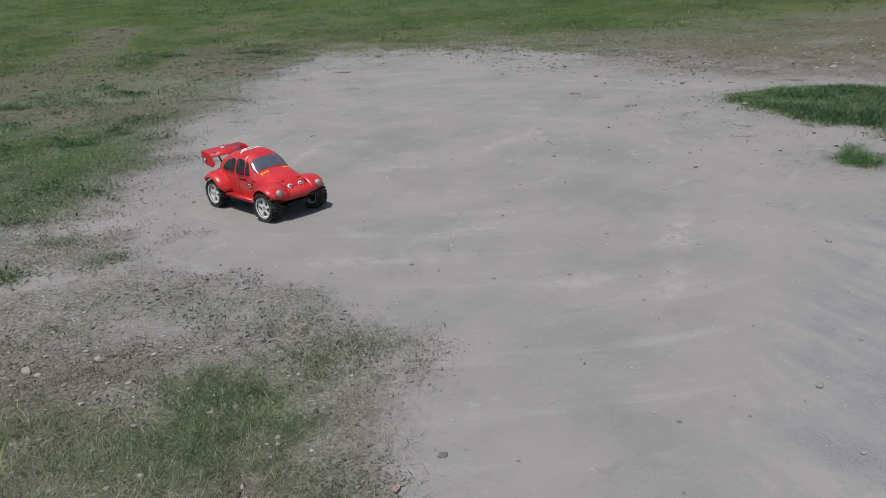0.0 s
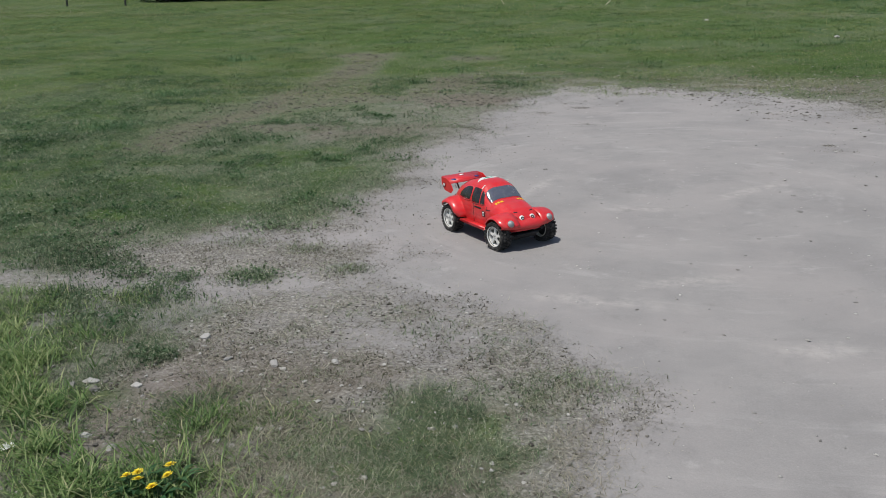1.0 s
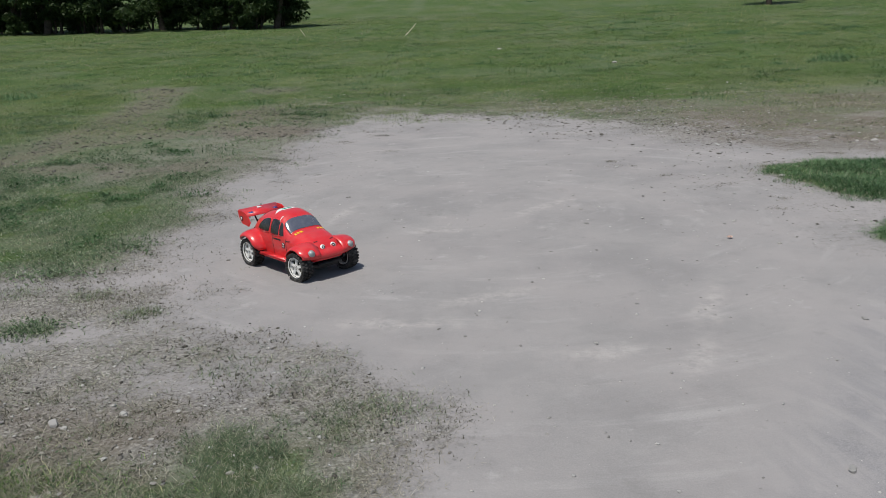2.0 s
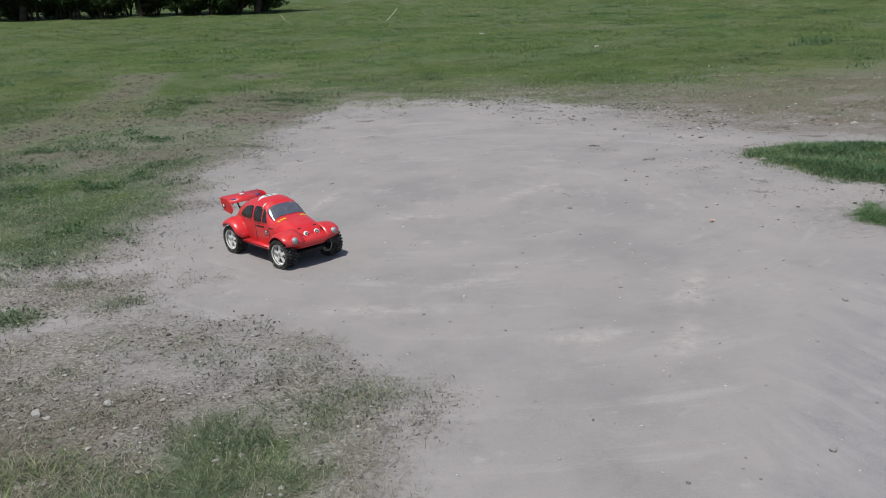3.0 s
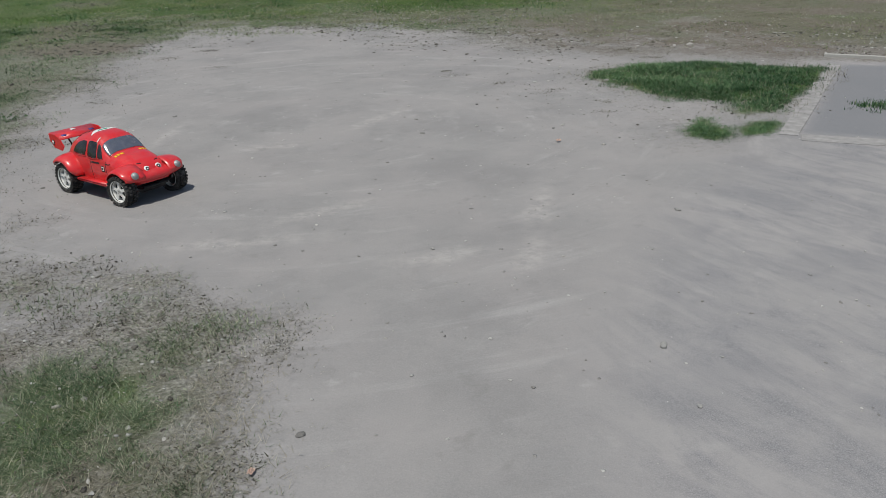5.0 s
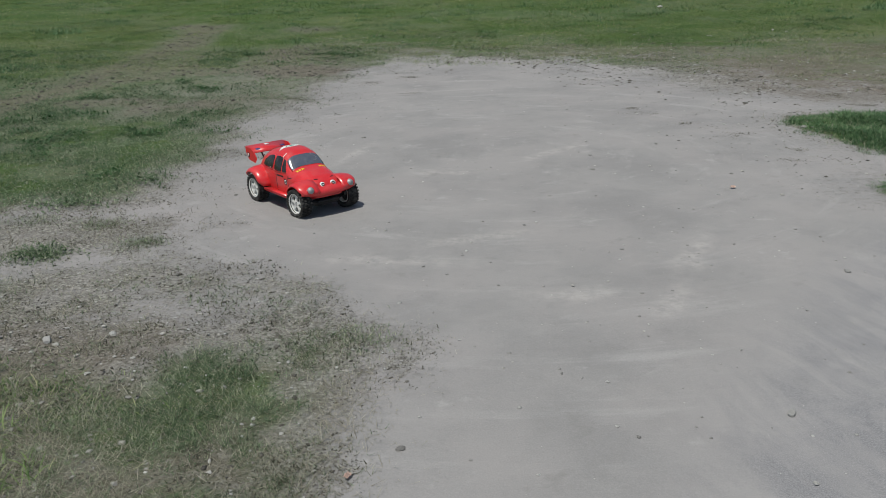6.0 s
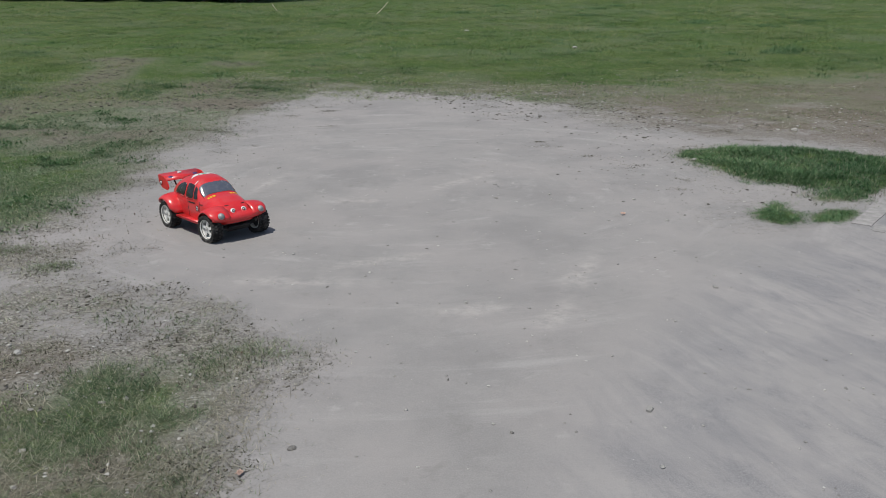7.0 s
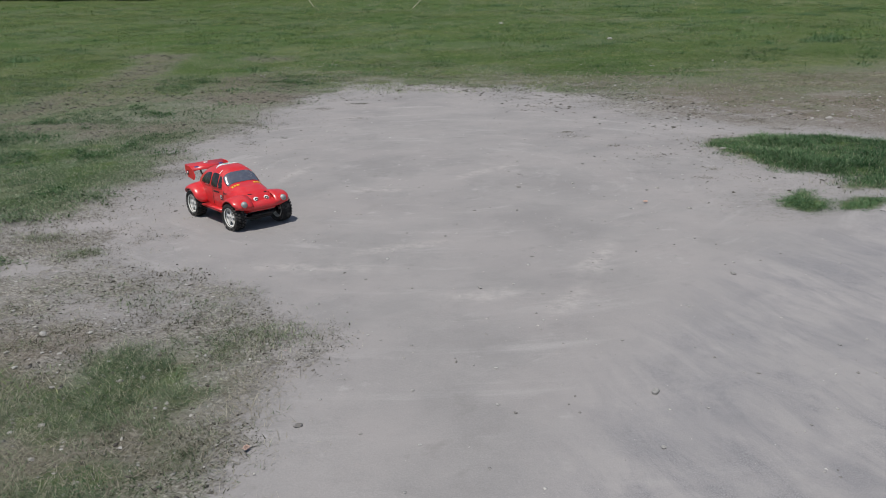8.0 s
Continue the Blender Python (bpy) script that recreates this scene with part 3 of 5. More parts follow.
def shell(x, v, lift=0.0):
    """The skin of the body: x along it, v from one sill (0) over the roof (0.5) to the other (1)."""
    top, wide, sill = smooth_curve(TOP, x), smooth_curve(WIDE, x), smooth_curve(SILL, x)
    belt = min(0.212, sill + (top - sill) * 0.62)
    s = 1 - abs(v - 0.5) * 2
    sign = 1 if v < 0.5 else -1
    if s < 0.4:
        t = s / 0.4
        y, z = wide * (0.94 + 0.06 * math.sin(t * math.pi * 0.6)), sill + (belt - sill) * t
    else:
        a = (s - 0.4) / 0.6 * math.pi / 2
        c, d = max(0.0, math.cos(a)) ** 0.5, math.sin(a) ** 0.92
        y, z = wide * c * (1 - 0.13 * d), belt + (top - belt) * d
    p = Vector((x, sign * y, z))
    if lift:
        e = 1e-3
        du = shell(x + e, v) - shell(x - e, v)
        dv = shell(x, min(1, v + e)) - shell(x, max(0, v - e))
        n = du.cross(dv)
        if n.length > 1e-12:
            n.normalize()
            if n.dot(p - Vector((x, 0, 0.15))) < 0:
                n = -n
            p = p + n * lift
    return p


def side_v(x, z, sign):
    """The v at which the skin has the height z on one side."""
    lo, hi = 0.0, 0.5
    for _ in range(30):
        m = (lo + hi) / 2
        lo, hi = (m, hi) if shell(x, m).z < z else (lo, m)
    return lo if sign > 0 else 1 - lo


def decal(corners, lift, res=8, rounded=0.0):
    """A thin plate that follows the skin between four (x, v) corners, its own corners rounded off by up to 1."""
    bm = bmesh.new()
    (a, b, c, d) = corners
    grid = []
    for i in range(res + 1):
        row = []
        for j in range(res + 1):
            p, q = 2 * i / res - 1, 2 * j / res - 1
            s, t = 0.5 + 0.5 * p * math.sqrt(1 - rounded * q * q / 2), 0.5 + 0.5 * q * math.sqrt(1 - rounded * p * p / 2)
            x = (a[0] * (1 - s) + b[0] * s) * (1 - t) + (d[0] * (1 - s) + c[0] * s) * t
            v = (a[1] * (1 - s) + b[1] * s) * (1 - t) + (d[1] * (1 - s) + c[1] * s) * t
            row.append((bm.verts.new(shell(x, v, lift)), bm.verts.new(shell(x, v, lift - 0.0016))))
        grid.append(row)
    n = res
    for i in range(n):
        for j in range(n):
            for k in (0, 1):
                bm.faces.new((grid[i][j][k], grid[i + 1][j][k], grid[i + 1][j + 1][k], grid[i][j + 1][k]))
    rim = [(i, 0) for i in range(n)] + [(n, j) for j in range(n)] + [(i, n) for i in range(n, 0, -1)] + [(0, j) for j in range(n, 0, -1)]
    for (i, j), (k, l) in zip(rim, rim[1:] + rim[:1]):
        bm.faces.new((grid[i][j][0], grid[k][l][0], grid[k][l][1], grid[i][j][1]))
    return bm


def box_bm(size, at=(0, 0, 0), turn=None, bevel=0.0):
    bm = bmesh.new()
    bmesh.ops.create_cube(bm, size=1, matrix=Matrix.Translation(at) @ (turn or Matrix()) @ Matrix.Diagonal((*size, 1)))
    if bevel:
        bmesh.ops.bevel(bm, geom=bm.edges[:], offset=bevel, segments=2, affect='EDGES')
    return bm


def rod_bm(a, b, r, sides=10, r2=None):
    bm = bmesh.new()
    a, b = Vector(a), Vector(b)
    turn = (b - a).to_track_quat('Z', 'Y').to_matrix().to_4x4()
    bmesh.ops.create_cone(bm, cap_ends=True, segments=sides, radius1=r, radius2=r if r2 is None else r2, depth=(b - a).length,
                          matrix=Matrix.Translation((a + b) / 2) @ turn)
    return bm


def lathe_bm(profile, sides=40):
    """Turned about the y axis: profile of (radius, y)."""
    bm = bmesh.new()
    rings = [[bm.verts.new((r * math.cos(2 * math.pi * k / sides), y, r * math.sin(2 * math.pi * k / sides))) for k in range(sides)] for r, y in profile]
    for p, q in zip(rings, rings[1:]):
        for k in range(sides):
            bm.faces.new((p[k], p[(k + 1) % sides], q[(k + 1) % sides], q[k]))
    return bm


def join_bm(target, other):
    me = bpy.data.meshes.new("tmp")
    other.to_mesh(me)
    other.free()
    target.from_mesh(me)
    bpy.data.meshes.remove(me)


def fender_bm(cx, cz, r, a0, a1, y0, y1, flare, nose=0.0):
    """A rounded wing over a wheel, from the body side y0 out to y1."""
    bm = bmesh.new()
    n, m = 18, 8
    rows = []
    for i in range(n + 1):
        a = radians(a0 + (a1 - a0) * i / n)
        row = []
        for j in range(m + 1):
            w = j / m
            edge = math.sin(min(1.0, i / n * 5) * math.pi / 2) * math.sin(min(1.0, (1 - i / n) * 5) * math.pi / 2)
            rr = r + flare * (1 - w ** 2.6) + 0.012 * (1 - w)
            y = y0 + (y1 - y0) * (0.72 + 0.28 * edge) * math.sin(w * math.pi / 2) ** 0.8
            x = cx + rr * math.cos(a) * (1 + nose * max(0, math.cos(a)))
            row.append(bm.verts.new((x, y, cz + rr * math.sin(a))))
        rows.append(row)
    for p, q in zip(rows, rows[1:]):
        for j in range(m):
            bm.faces.new((p[j], p[j + 1], q[j + 1], q[j]))
    return bm


def mirrored(bm):
    bmesh.ops.scale(bm, vec=(1, -1, 1), verts=bm.verts)
    return bm


def wheel_parts(car, x, y, steer, flip):
    hub = part("wheel", lathe_bm([(0.002, 0.022), (0.012, 0.024), (0.014, 0.018), (0.014, -0.02), (0.002, -0.02)], 16), STEEL, car)
    hub.matrix_basis = pose(x, y, 0.086, 0, 0, (180 if flip else 0) + steer)
    tyre = lathe_bm([(0.058, 0.026), (0.064, 0.034), (0.074, 0.037), (0.079, 0.033), (0.081, 0.02), (0.081, -0.02), (0.079, -0.033), (0.074, -0.037), (0.064, -0.034), (0.058, -0.026), (0.058, 0.026)], 48)
    for row, yy in enumerate((-0.030, -0.011, 0.011, 0.030)):
        for k in range(26):
            a = 2 * math.pi * (k + (row % 2) * 0.5) / 26
            turn = Matrix.Rotation(-a, 4, 'Y')
            join_bm(tyre, knob(turn, yy))
    part("tyre", tyre, RUBBER, hub, "dusty black knobbly rubber tyre", False)
    rim = lathe_bm([(0.059, 0.031), (0.062, 0.034), (0.0605, 0.026), (0.056, 0.020), (0.053, 0.0), (0.053, -0.03), (0.058, -0.03), (0.059, 0.031)], 40)
    part("rim", rim, WHITE, hub, "white plastic rim")
    disc = lathe_bm([(0.0005, 0.004), (0.053, 0.000), (0.053, -0.004), (0.0005, -0.004)], 28)
    part("brake_disc", disc, BLACK, hub)
    for k in range(5):
        a = 2 * math.pi * k / 5
        bm = bmesh.new()
        prof = [(0.006, 0.0105), (0.03, 0.0075), (0.055, 0.012)]
        rows = []
        for rr, half in prof:
            rows.append([bm.verts.new((s * half, yy, rr)) for s, yy in ((-1, 0.014), (1, 0.014), (1, 0.024 - rr * 0.06), (-1, 0.024 - rr * 0.06))])
        for p, q in zip(rows, rows[1:]):
            for c in range(4):
                bm.faces.new((p[c], q[c], q[(c + 1) % 4], p[(c + 1) % 4]))
        bm.faces.new(rows[0])
        bm.faces.new(rows[-1])
        bmesh.ops.rotate(bm, cent=(0, 0, 0), matrix=Matrix.Rotation(a, 3, 'Y'), verts=bm.verts)
        part("spoke", bm, WHITE, hub, "", False)


def knob(turn, yy):
    bm = bmesh.new()
    tip = 0.0895 if abs(yy) < 0.02 else 0.087
    bmesh.ops.create_cube(bm, size=1, matrix=turn @ Matrix.Translation((0, yy, (tip + 0.078) / 2)) @ Matrix.Diagonal((0.0115, 0.0135, tip - 0.078, 1)))
    return bm


def disc_on(x, v, r, lift, sides=20, squash=1.0):
    """A small round sticker on the skin."""
    c, e = shell(x, v, lift), 2e-3
    du = (shell(x + e, v, lift) - shell(x - e, v, lift)).normalized()
    dv = (shell(x, v + e, lift) - shell(x, v - e, lift)).normalized()
    n = du.cross(dv).normalized()
    if n.z < 0:
        n = -n
    dv = n.cross(du)
    bm = bmesh.new()
    low = [bm.verts.new(c + (du * math.cos(t) + dv * math.sin(t) * squash) * r - n * 0.002) for t in (2 * math.pi * k / sides for k in range(sides))]
    top = [bm.verts.new(v0.co + n * 0.003) for v0 in low]
    bm.faces.new(low)
    bm.faces.new(top)
    for k in range(sides):
        bm.faces.new((low[k], low[(k + 1) % sides], top[(k + 1) % sides], top[k]))
    return bm


def model_car(at):
    car = thing("model_car", "red plastic off-road beetle model car with white rims on dusty earth", "toy car", at)
    bm = bmesh.new()
    nu, nv = 60, 40
    xs = [-0.375 + 0.75 * i / nu for i in range(nu + 1)]
    rows = [[bm.verts.new(shell(x, j / nv)) for j in range(nv + 1)] for x in xs]
    for p, q in zip(rows, rows[1:]):
        for j in range(nv):
            bm.faces.new((p[j], q[j], q[j + 1], p[j + 1]))
    bm.faces.new(rows[0])
    bm.faces.new(rows[-1][::-1])
    body = part("body", bm, RED, car, "glossy red moulded plastic shell")
    # glazing
    part("windscreen", decal(((0.060, 0.348), (0.060, 0.652), (0.130, 0.672), (0.130, 0.328)), 0.0026, 16, 0.34), GLASS, car, "glossy windscreen with rounded corners, sky reflection in its colour")
    part("windscreen_frame", decal(((0.053, 0.336), (0.053, 0.664), (0.136, 0.686), (0.136, 0.314)), 0.0014, 16, 0.32), RED, car)
    for sgn in (1, -1):
        v = lambda x, z: (x, side_v(x, z, sgn))
        panes = {"quarter_window": (v(-0.215, 0.234), v(-0.062, 0.230), v(-0.062, 0.316), v(-0.150, 0.300)),
                 "door_window": (v(-0.046, 0.230), v(0.040, 0.230), v(0.028, 0.312), v(-0.046, 0.316)),
                 "vent_window": (v(0.048, 0.231), v(0.092, 0.232), v(0.060, 0.294), v(0.036, 0.308))}
        for name, c in panes.items():
            part(name, decal(c, 0.0026, 10, 0.5 if name == "quarter_window" else 0.28), SIDE_GLASS, car, "smoked side window")
            mx, mv = sum(p[0] for p in c) / 4, sum(p[1] for p in c) / 4
            grown = tuple((mx + (p[0] - mx) * 1.12, mv + (p[1] - mv) * 1.18) for p in c)
            part("window_trim", decal(grown, 0.0014, 10, 0.4), RED, car)
        # door outline, handle, name bar and badge
        for xa in (-0.022, 0.112):
            part("door_gap", decal((v(xa, 0.105), v(xa + 0.0025, 0.105), v(xa + 0.0025, 0.222), v(xa, 0.222)), 0.0011), BLACK, body)
        part("side_lettering", decal((v(-0.012, 0.202), v(0.062, 0.202), v(0.062, 0.211), v(-0.012, 0.211)), 0.0013), STICKER_BLACK, body, "dark unreadable lettering bar")
        part("side_lettering", decal((v(0.115, 0.205), v(0.145, 0.205), v(0.145, 0.210), v(0.115, 0.210)), 0.0013), STICKER_BLACK, body)
        badge = part("badge", decal((v(0.072, 0.160), v(0.100, 0.160), v(0.100, 0.192), v(0.072, 0.192)), 0.0014), STICKER_BLACK, car, "square black and white sticker")
        part("badge_mark", decal((v(0.077, 0.165), v(0.095, 0.165), v(0.095, 0.188), v(0.077, 0.188)), 0.0022), STICKER_WHITE, badge)
        part("badge_mark", decal((v(0.081, 0.171), v(0.091, 0.171), v(0.091, 0.183), v(0.081, 0.183)), 0.0032), STICKER_BLACK, badge)
        # wings, running boards, lamps
        front = fender_bm(0.275, 0.092, 0.098, 30, 172, 0.08, 0.203, 0.016, 0.03)
        rear = fender_bm(-0.245, 0.092, 0.098, 10, 150, 0.10, 0.215, 0.024, 0.0)
        for name, fb in (("front_wing", front), ("rear_wing", rear)):
            wing = part(name, fb if sgn > 0 else mirrored(fb), RED, car, "rounded red wing")
            mod = wing.modifiers.new("thickness", 'SOLIDIFY')
            mod.thickness = 0.004
        board = box_bm((0.30, 0.055, 0.016), (0.015, sgn * 0.160, 0.097), None, 0.006)
        part("running_board", board, RED, car)
        part("sill_moulding", box_bm((0.27, 0.006, 0.008), (0.015, sgn * 0.187, 0.107), None, 0.002), RED, car)
        lamp = lathe_bm([(0.0005, 0.017), (0.009, 0.0155), (0.016, 0.011), (0.019, 0.005), (0.021, 0.004), (0.0205, -0.012), (0.0005, -0.014)], 24)
        lamp_ob = part("headlight", lamp, SILVER, car, "round dull silver headlight")
        lamp_ob.matrix_basis = Matrix.Translation((0.372, sgn * 0.140, 0.176)) @ Euler((radians(0), radians(0), radians(-90 + sgn * 6))).to_matrix().to_4x4() @ Matrix.Rotation(radians(30), 4, 'X')
        bezel = part("bezel", lathe_bm([(0.0212, 0.003), (0.0235, 0.0), (0.025, -0.02), (0.0205, -0.02), (0.0212, 0.003)], 24), RED, lamp_ob)
        tail = box_bm((0.008, 0.02, 0.016), (-0.352, sgn * 0.172, 0.135), None, 0.003)
        part("tail_light", tail, STICKER_WHITE, car)
    # bonnet stickers: two eyes, a row of yellow marks, brows
    for sgn in (1, -1):
        eye = part("eye_sticker", disc_on(0.340, 0.5 + sgn * 0.034, 0.0175, 0.0030), STICKER_WHITE, car, "round white eye sticker")
        part("pupil", disc_on(0.341, 0.5 + sgn * 0.031, 0.0108, 0.0048), STICKER_BLACK, eye)
        part("pupil", disc_on(0.343, 0.5 + sgn * 0.031, 0.0042, 0.0062), STICKER_WHITE, eye)
        part("brow", decal(((0.292, 0.5 + sgn * 0.085), (0.297, 0.5 + sgn * 0.085), (0.303, 0.5 + sgn * 0.035), (0.298, 0.5 + sgn * 0.035)), 0.0016), STICKER_BLACK, body)
        for k in range(3):
            v0 = 0.5 + sgn * (0.035 + 0.040 * k)
            part("bonnet_mark", decal(((0.156 - 0.003 * k, v0), (0.174 - 0.003 * k, v0), (0.171 - 0.003 * k, v0 + sgn * 0.028), (0.154 - 0.003 * k, v0 + sgn * 0.028)), 0.0016, 3), STICKER_YELLOW, body, "yellow sticker mark")
        part("roof_mark", decal(((0.016, 0.5 + sgn * 0.08), (0.022, 0.5 + sgn * 0.08), (0.022, 0.5 + sgn * 0.14), (0.016, 0.5 + sgn * 0.14)), 0.0016, 4), STICKER_WHITE, body)
    apron = bmesh.new()
    rows = []
    for k in range(25):
        y = -0.192 + 0.384 * k / 24
        front_x = 0.392 - 0.8 * y * y - 6.0 * y ** 4
        drop = 0.6 * y * y
        rows.append([apron.verts.new(q) for q in ((front_x - 0.09, y, 0.184 + drop * 0.8), (front_x - 0.045, y, 0.182 + drop * 0.3), (front_x - 0.014, y, 0.170), (front_x, y, 0.152), (front_x - 0.006, y, 0.130 + drop * 0.6))])
    for p, q in zip(rows, rows[1:]):
        for j in range(4):
            apron.faces.new((p[j], q[j], q[j + 1], p[j + 1]))
    front_panel = part("front_panel", apron, RED, car, "curved red nose panel between the wings")
    mod = front_panel.modifiers.new("thickness", 'SOLIDIFY')
    mod.thickness = 0.004
    for sgn in (1, -1):
        part("nose_fold", decal(((0.285, 0.5 + sgn * 0.150), (0.285, 0.5 + sgn * 0.132), (0.366, 0.5 + sgn * 0.050), (0.366, 0.5 + sgn * 0.085)), 0.0060, 10, 0.2), RED, body)
        part("nose_fold", decal(((0.338, 0.5 + sgn * 0.024), (0.338, 0.5 + sgn * 0.010), (0.370, 0.5 + sgn * 0.016), (0.370, 0.5 + sgn * 0.034)), 0.0055, 6, 0.2), RED, body)
        part("wing_line", rod_bm((-0.262, sgn * 0.128, 0.213), (-0.235, sgn * 0.205, 0.196), 0.0016, 6), STICKER_WHITE, car)
    roof = part("roof_sticker", decal(((-0.105, 0.5), (-0.055, 0.40), (-0.055, 0.60), (-0.105, 0.5)), 0.0020), STICKER_WHITE, car, "white triangular sticker")
    part("roof_sticker_mark", decal(((-0.085, 0.49), (-0.068, 0.485), (-0.068, 0.515), (-0.085, 0.51)), 0.0030), STICKER_GREEN, roof)
    part("rear_opening", decal(((-0.255, 0.42), (-0.255, 0.58), (-0.185, 0.59), (-0.185, 0.41)), 0.0015), BLACK, car, "dark open rear window")
    # spoiler on its two struts
    wing = box_bm((0.115, 0.275, 0.007), (-0.37, 0, 0.305), Matrix.Rotation(radians(14), 4, 'Y'), 0.002)
    spoiler = part("spoiler", wing, RED, car, "red rear spoiler with side plates")
    for sgn in (1, -1):
        bm = bmesh.new()
        prof = [(-0.425, 0.325), (-0.42, 0.285), (-0.385, 0.245), (-0.31, 0.235), (-0.285, 0.262), (-0.315, 0.305), (-0.36, 0.325)]
        o = [bm.verts.new((x, sgn * 0.142, z - 0.007)) for x, z in prof]
        i = [bm.verts.new((x, sgn * 0.136, z - 0.007)) for x, z in prof]
        bm.faces.new(o)
        bm.faces.new(i[::-1])
        for k in range(len(prof)):
            bm.faces.new((o[k], o[(k + 1) % len(prof)], i[(k + 1) % len(prof)], i[k]))
        plate = part("side_plate", bm, RED, spoiler, "", False)
        part("plate_badge", box_bm((0.026, 0.0016, 0.026), (-0.385, sgn * 0.1435, 0.271)), STICKER_BLACK, spoiler)
        part("plate_badge_mark", box_bm((0.016, 0.0016, 0.017), (-0.385, sgn * 0.145, 0.271)), STICKER_WHITE, spoiler)
        part("strut", rod_bm((-0.33, sgn * 0.06, 0.24), (-0.36, sgn * 0.07, 0.303), 0.005), BLACK, spoiler)
        part("spoiler_mark", box_bm((0.02, 0.03, 0.0014), (-0.352, sgn * 0.09, 0.3055), Matrix.Rotation(radians(14), 4, 'Y')), STICKER_BLUE, spoiler)
    part("spoiler_mark", box_bm((0.016, 0.03, 0.0014), (-0.40, 0.0, 0.3185), Matrix.Rotation(radians(14), 4, 'Y')), STICKER_WHITE, spoiler)
    # engine, silencer, rear guard and running gear
    part("engine", box_bm((0.09, 0.12, 0.085), (-0.315, 0, 0.175), None, 0.01), BLACK, car, "dark engine block")
    part("silencer", rod_bm((-0.375, 0.11, 0.222), (-0.26, 0.13, 0.225), 0.020, 18), STEEL, car, "grimy metal silencer")
    part("tail_pipe", rod_bm((-0.44, 0.1, 0.220), (-0.372, 0.11, 0.222), 0.0065, 12), STEEL, car)
    part("rear_guard", box_bm((0.012, 0.11, 0.075), (-0.395, 0, 0.155), Matrix.Rotation(radians(-14), 4, 'Y'), 0.005), RED, car, "red rear panel")
    part("rear_bumper", rod_bm((-0.385, -0.13, 0.105), (-0.385, 0.13, 0.105), 0.007), BLACK, car)
    part("front_bumper", box_bm((0.03, 0.16, 0.016), (0.345, 0, 0.092), None, 0.006), BLACK, car)
    part("chassis", box_bm((0.66, 0.17, 0.03), (0.0, 0, 0.072), None, 0.008), BLACK, car, "dark chassis tray")
    for x in (0.275, -0.245):
        part("axle", rod_bm((x, -0.165, 0.086), (x, 0.165, 0.086), 0.007), STEEL, car)
        for sgn in (1, -1):
            part("suspension_arm", rod_bm((x - 0.05, sgn * 0.07, 0.075), (x, sgn * 0.15, 0.078), 0.006), BLACK, car)
            part("suspension_arm", rod_bm((x + 0.05, sgn * 0.07, 0.075), (x, sgn * 0.15, 0.078), 0.006), BLACK, car)
            part("damper", rod_bm((x, sgn * 0.13, 0.085), (x - 0.01, sgn * 0.07, 0.165), 0.011, 12), STEEL, car)
            wheel_parts(car, x, sgn * 0.168, 4 if x > 0 else 0, sgn < 0)
    return car


CAR_AT, CAR_TURN = (-1.02, 4.985), -46.0
model_car(pose(CAR_AT[0], CAR_AT[1], ground_z(*CAR_AT) + 0.003, 0, 0, CAR_TURN))


# ---- trees, posts and path at the far edge of the meadow ----
def limb_bm(bm, a, b, r0, r1, bend=0.15, sides=7, steps=5):
    a, b = Vector(a), Vector(b)
    off = Vector((random.uniform(-1, 1), random.uniform(-1, 1), random.uniform(-0.3, 0.5))) * (b - a).length * bend
    prev = None
    for k in range(steps + 1):
        t = k / steps
        c = a.lerp(b, t) + off * math.sin(t * math.pi)
        r = r0 + (r1 - r0) * t
        ring = [bm.verts.new(c + Vector((math.cos(2 * math.pi * s / sides), math.sin(2 * math.pi * s / sides), 0)) * r * random.uniform(0.88, 1.12)) for s in range(sides)]
        if prev:
            for s in range(sides):
                bm.faces.new((prev[s], prev[(s + 1) % sides], ring[(s + 1) % sides], ring[s]))
        prev = ring
    bm.faces.new(prev)


def leaf_mesh(centres, radii, per, size):
    """Many small pointed leaves strewn round the given centres."""
    n = len(centres) * per
    c = np.repeat(np.array(centres), per, 0)
    rad = np.repeat(np.array(radii), per)
    d = RNG.normal(size=(n, 3))
    d /= np.linalg.norm(d, axis=1)[:, None]
    p = c + d * (rad * RNG.random(n) ** 0.5)[:, None] * np.array([1, 1, 0.75])
    u = RNG.normal(size=(n, 3))
    u /= np.linalg.norm(u, axis=1)[:, None]
    w = np.cross(u, RNG.normal(size=(n, 3)))
    w /= np.linalg.norm(w, axis=1)[:, None]
    s = (size * RNG.uniform(0.6, 1.4, n))[:, None]
    verts = np.stack([p - u * s, p + w * s * 0.5, p + u * s, p - w * s * 0.5], 1).reshape(-1, 3)
    quads = np.arange(n * 4).reshape(-1, 4)
    return arrays_mesh("crown", verts, quads, np.zeros((0, 3), dtype=np.int32))


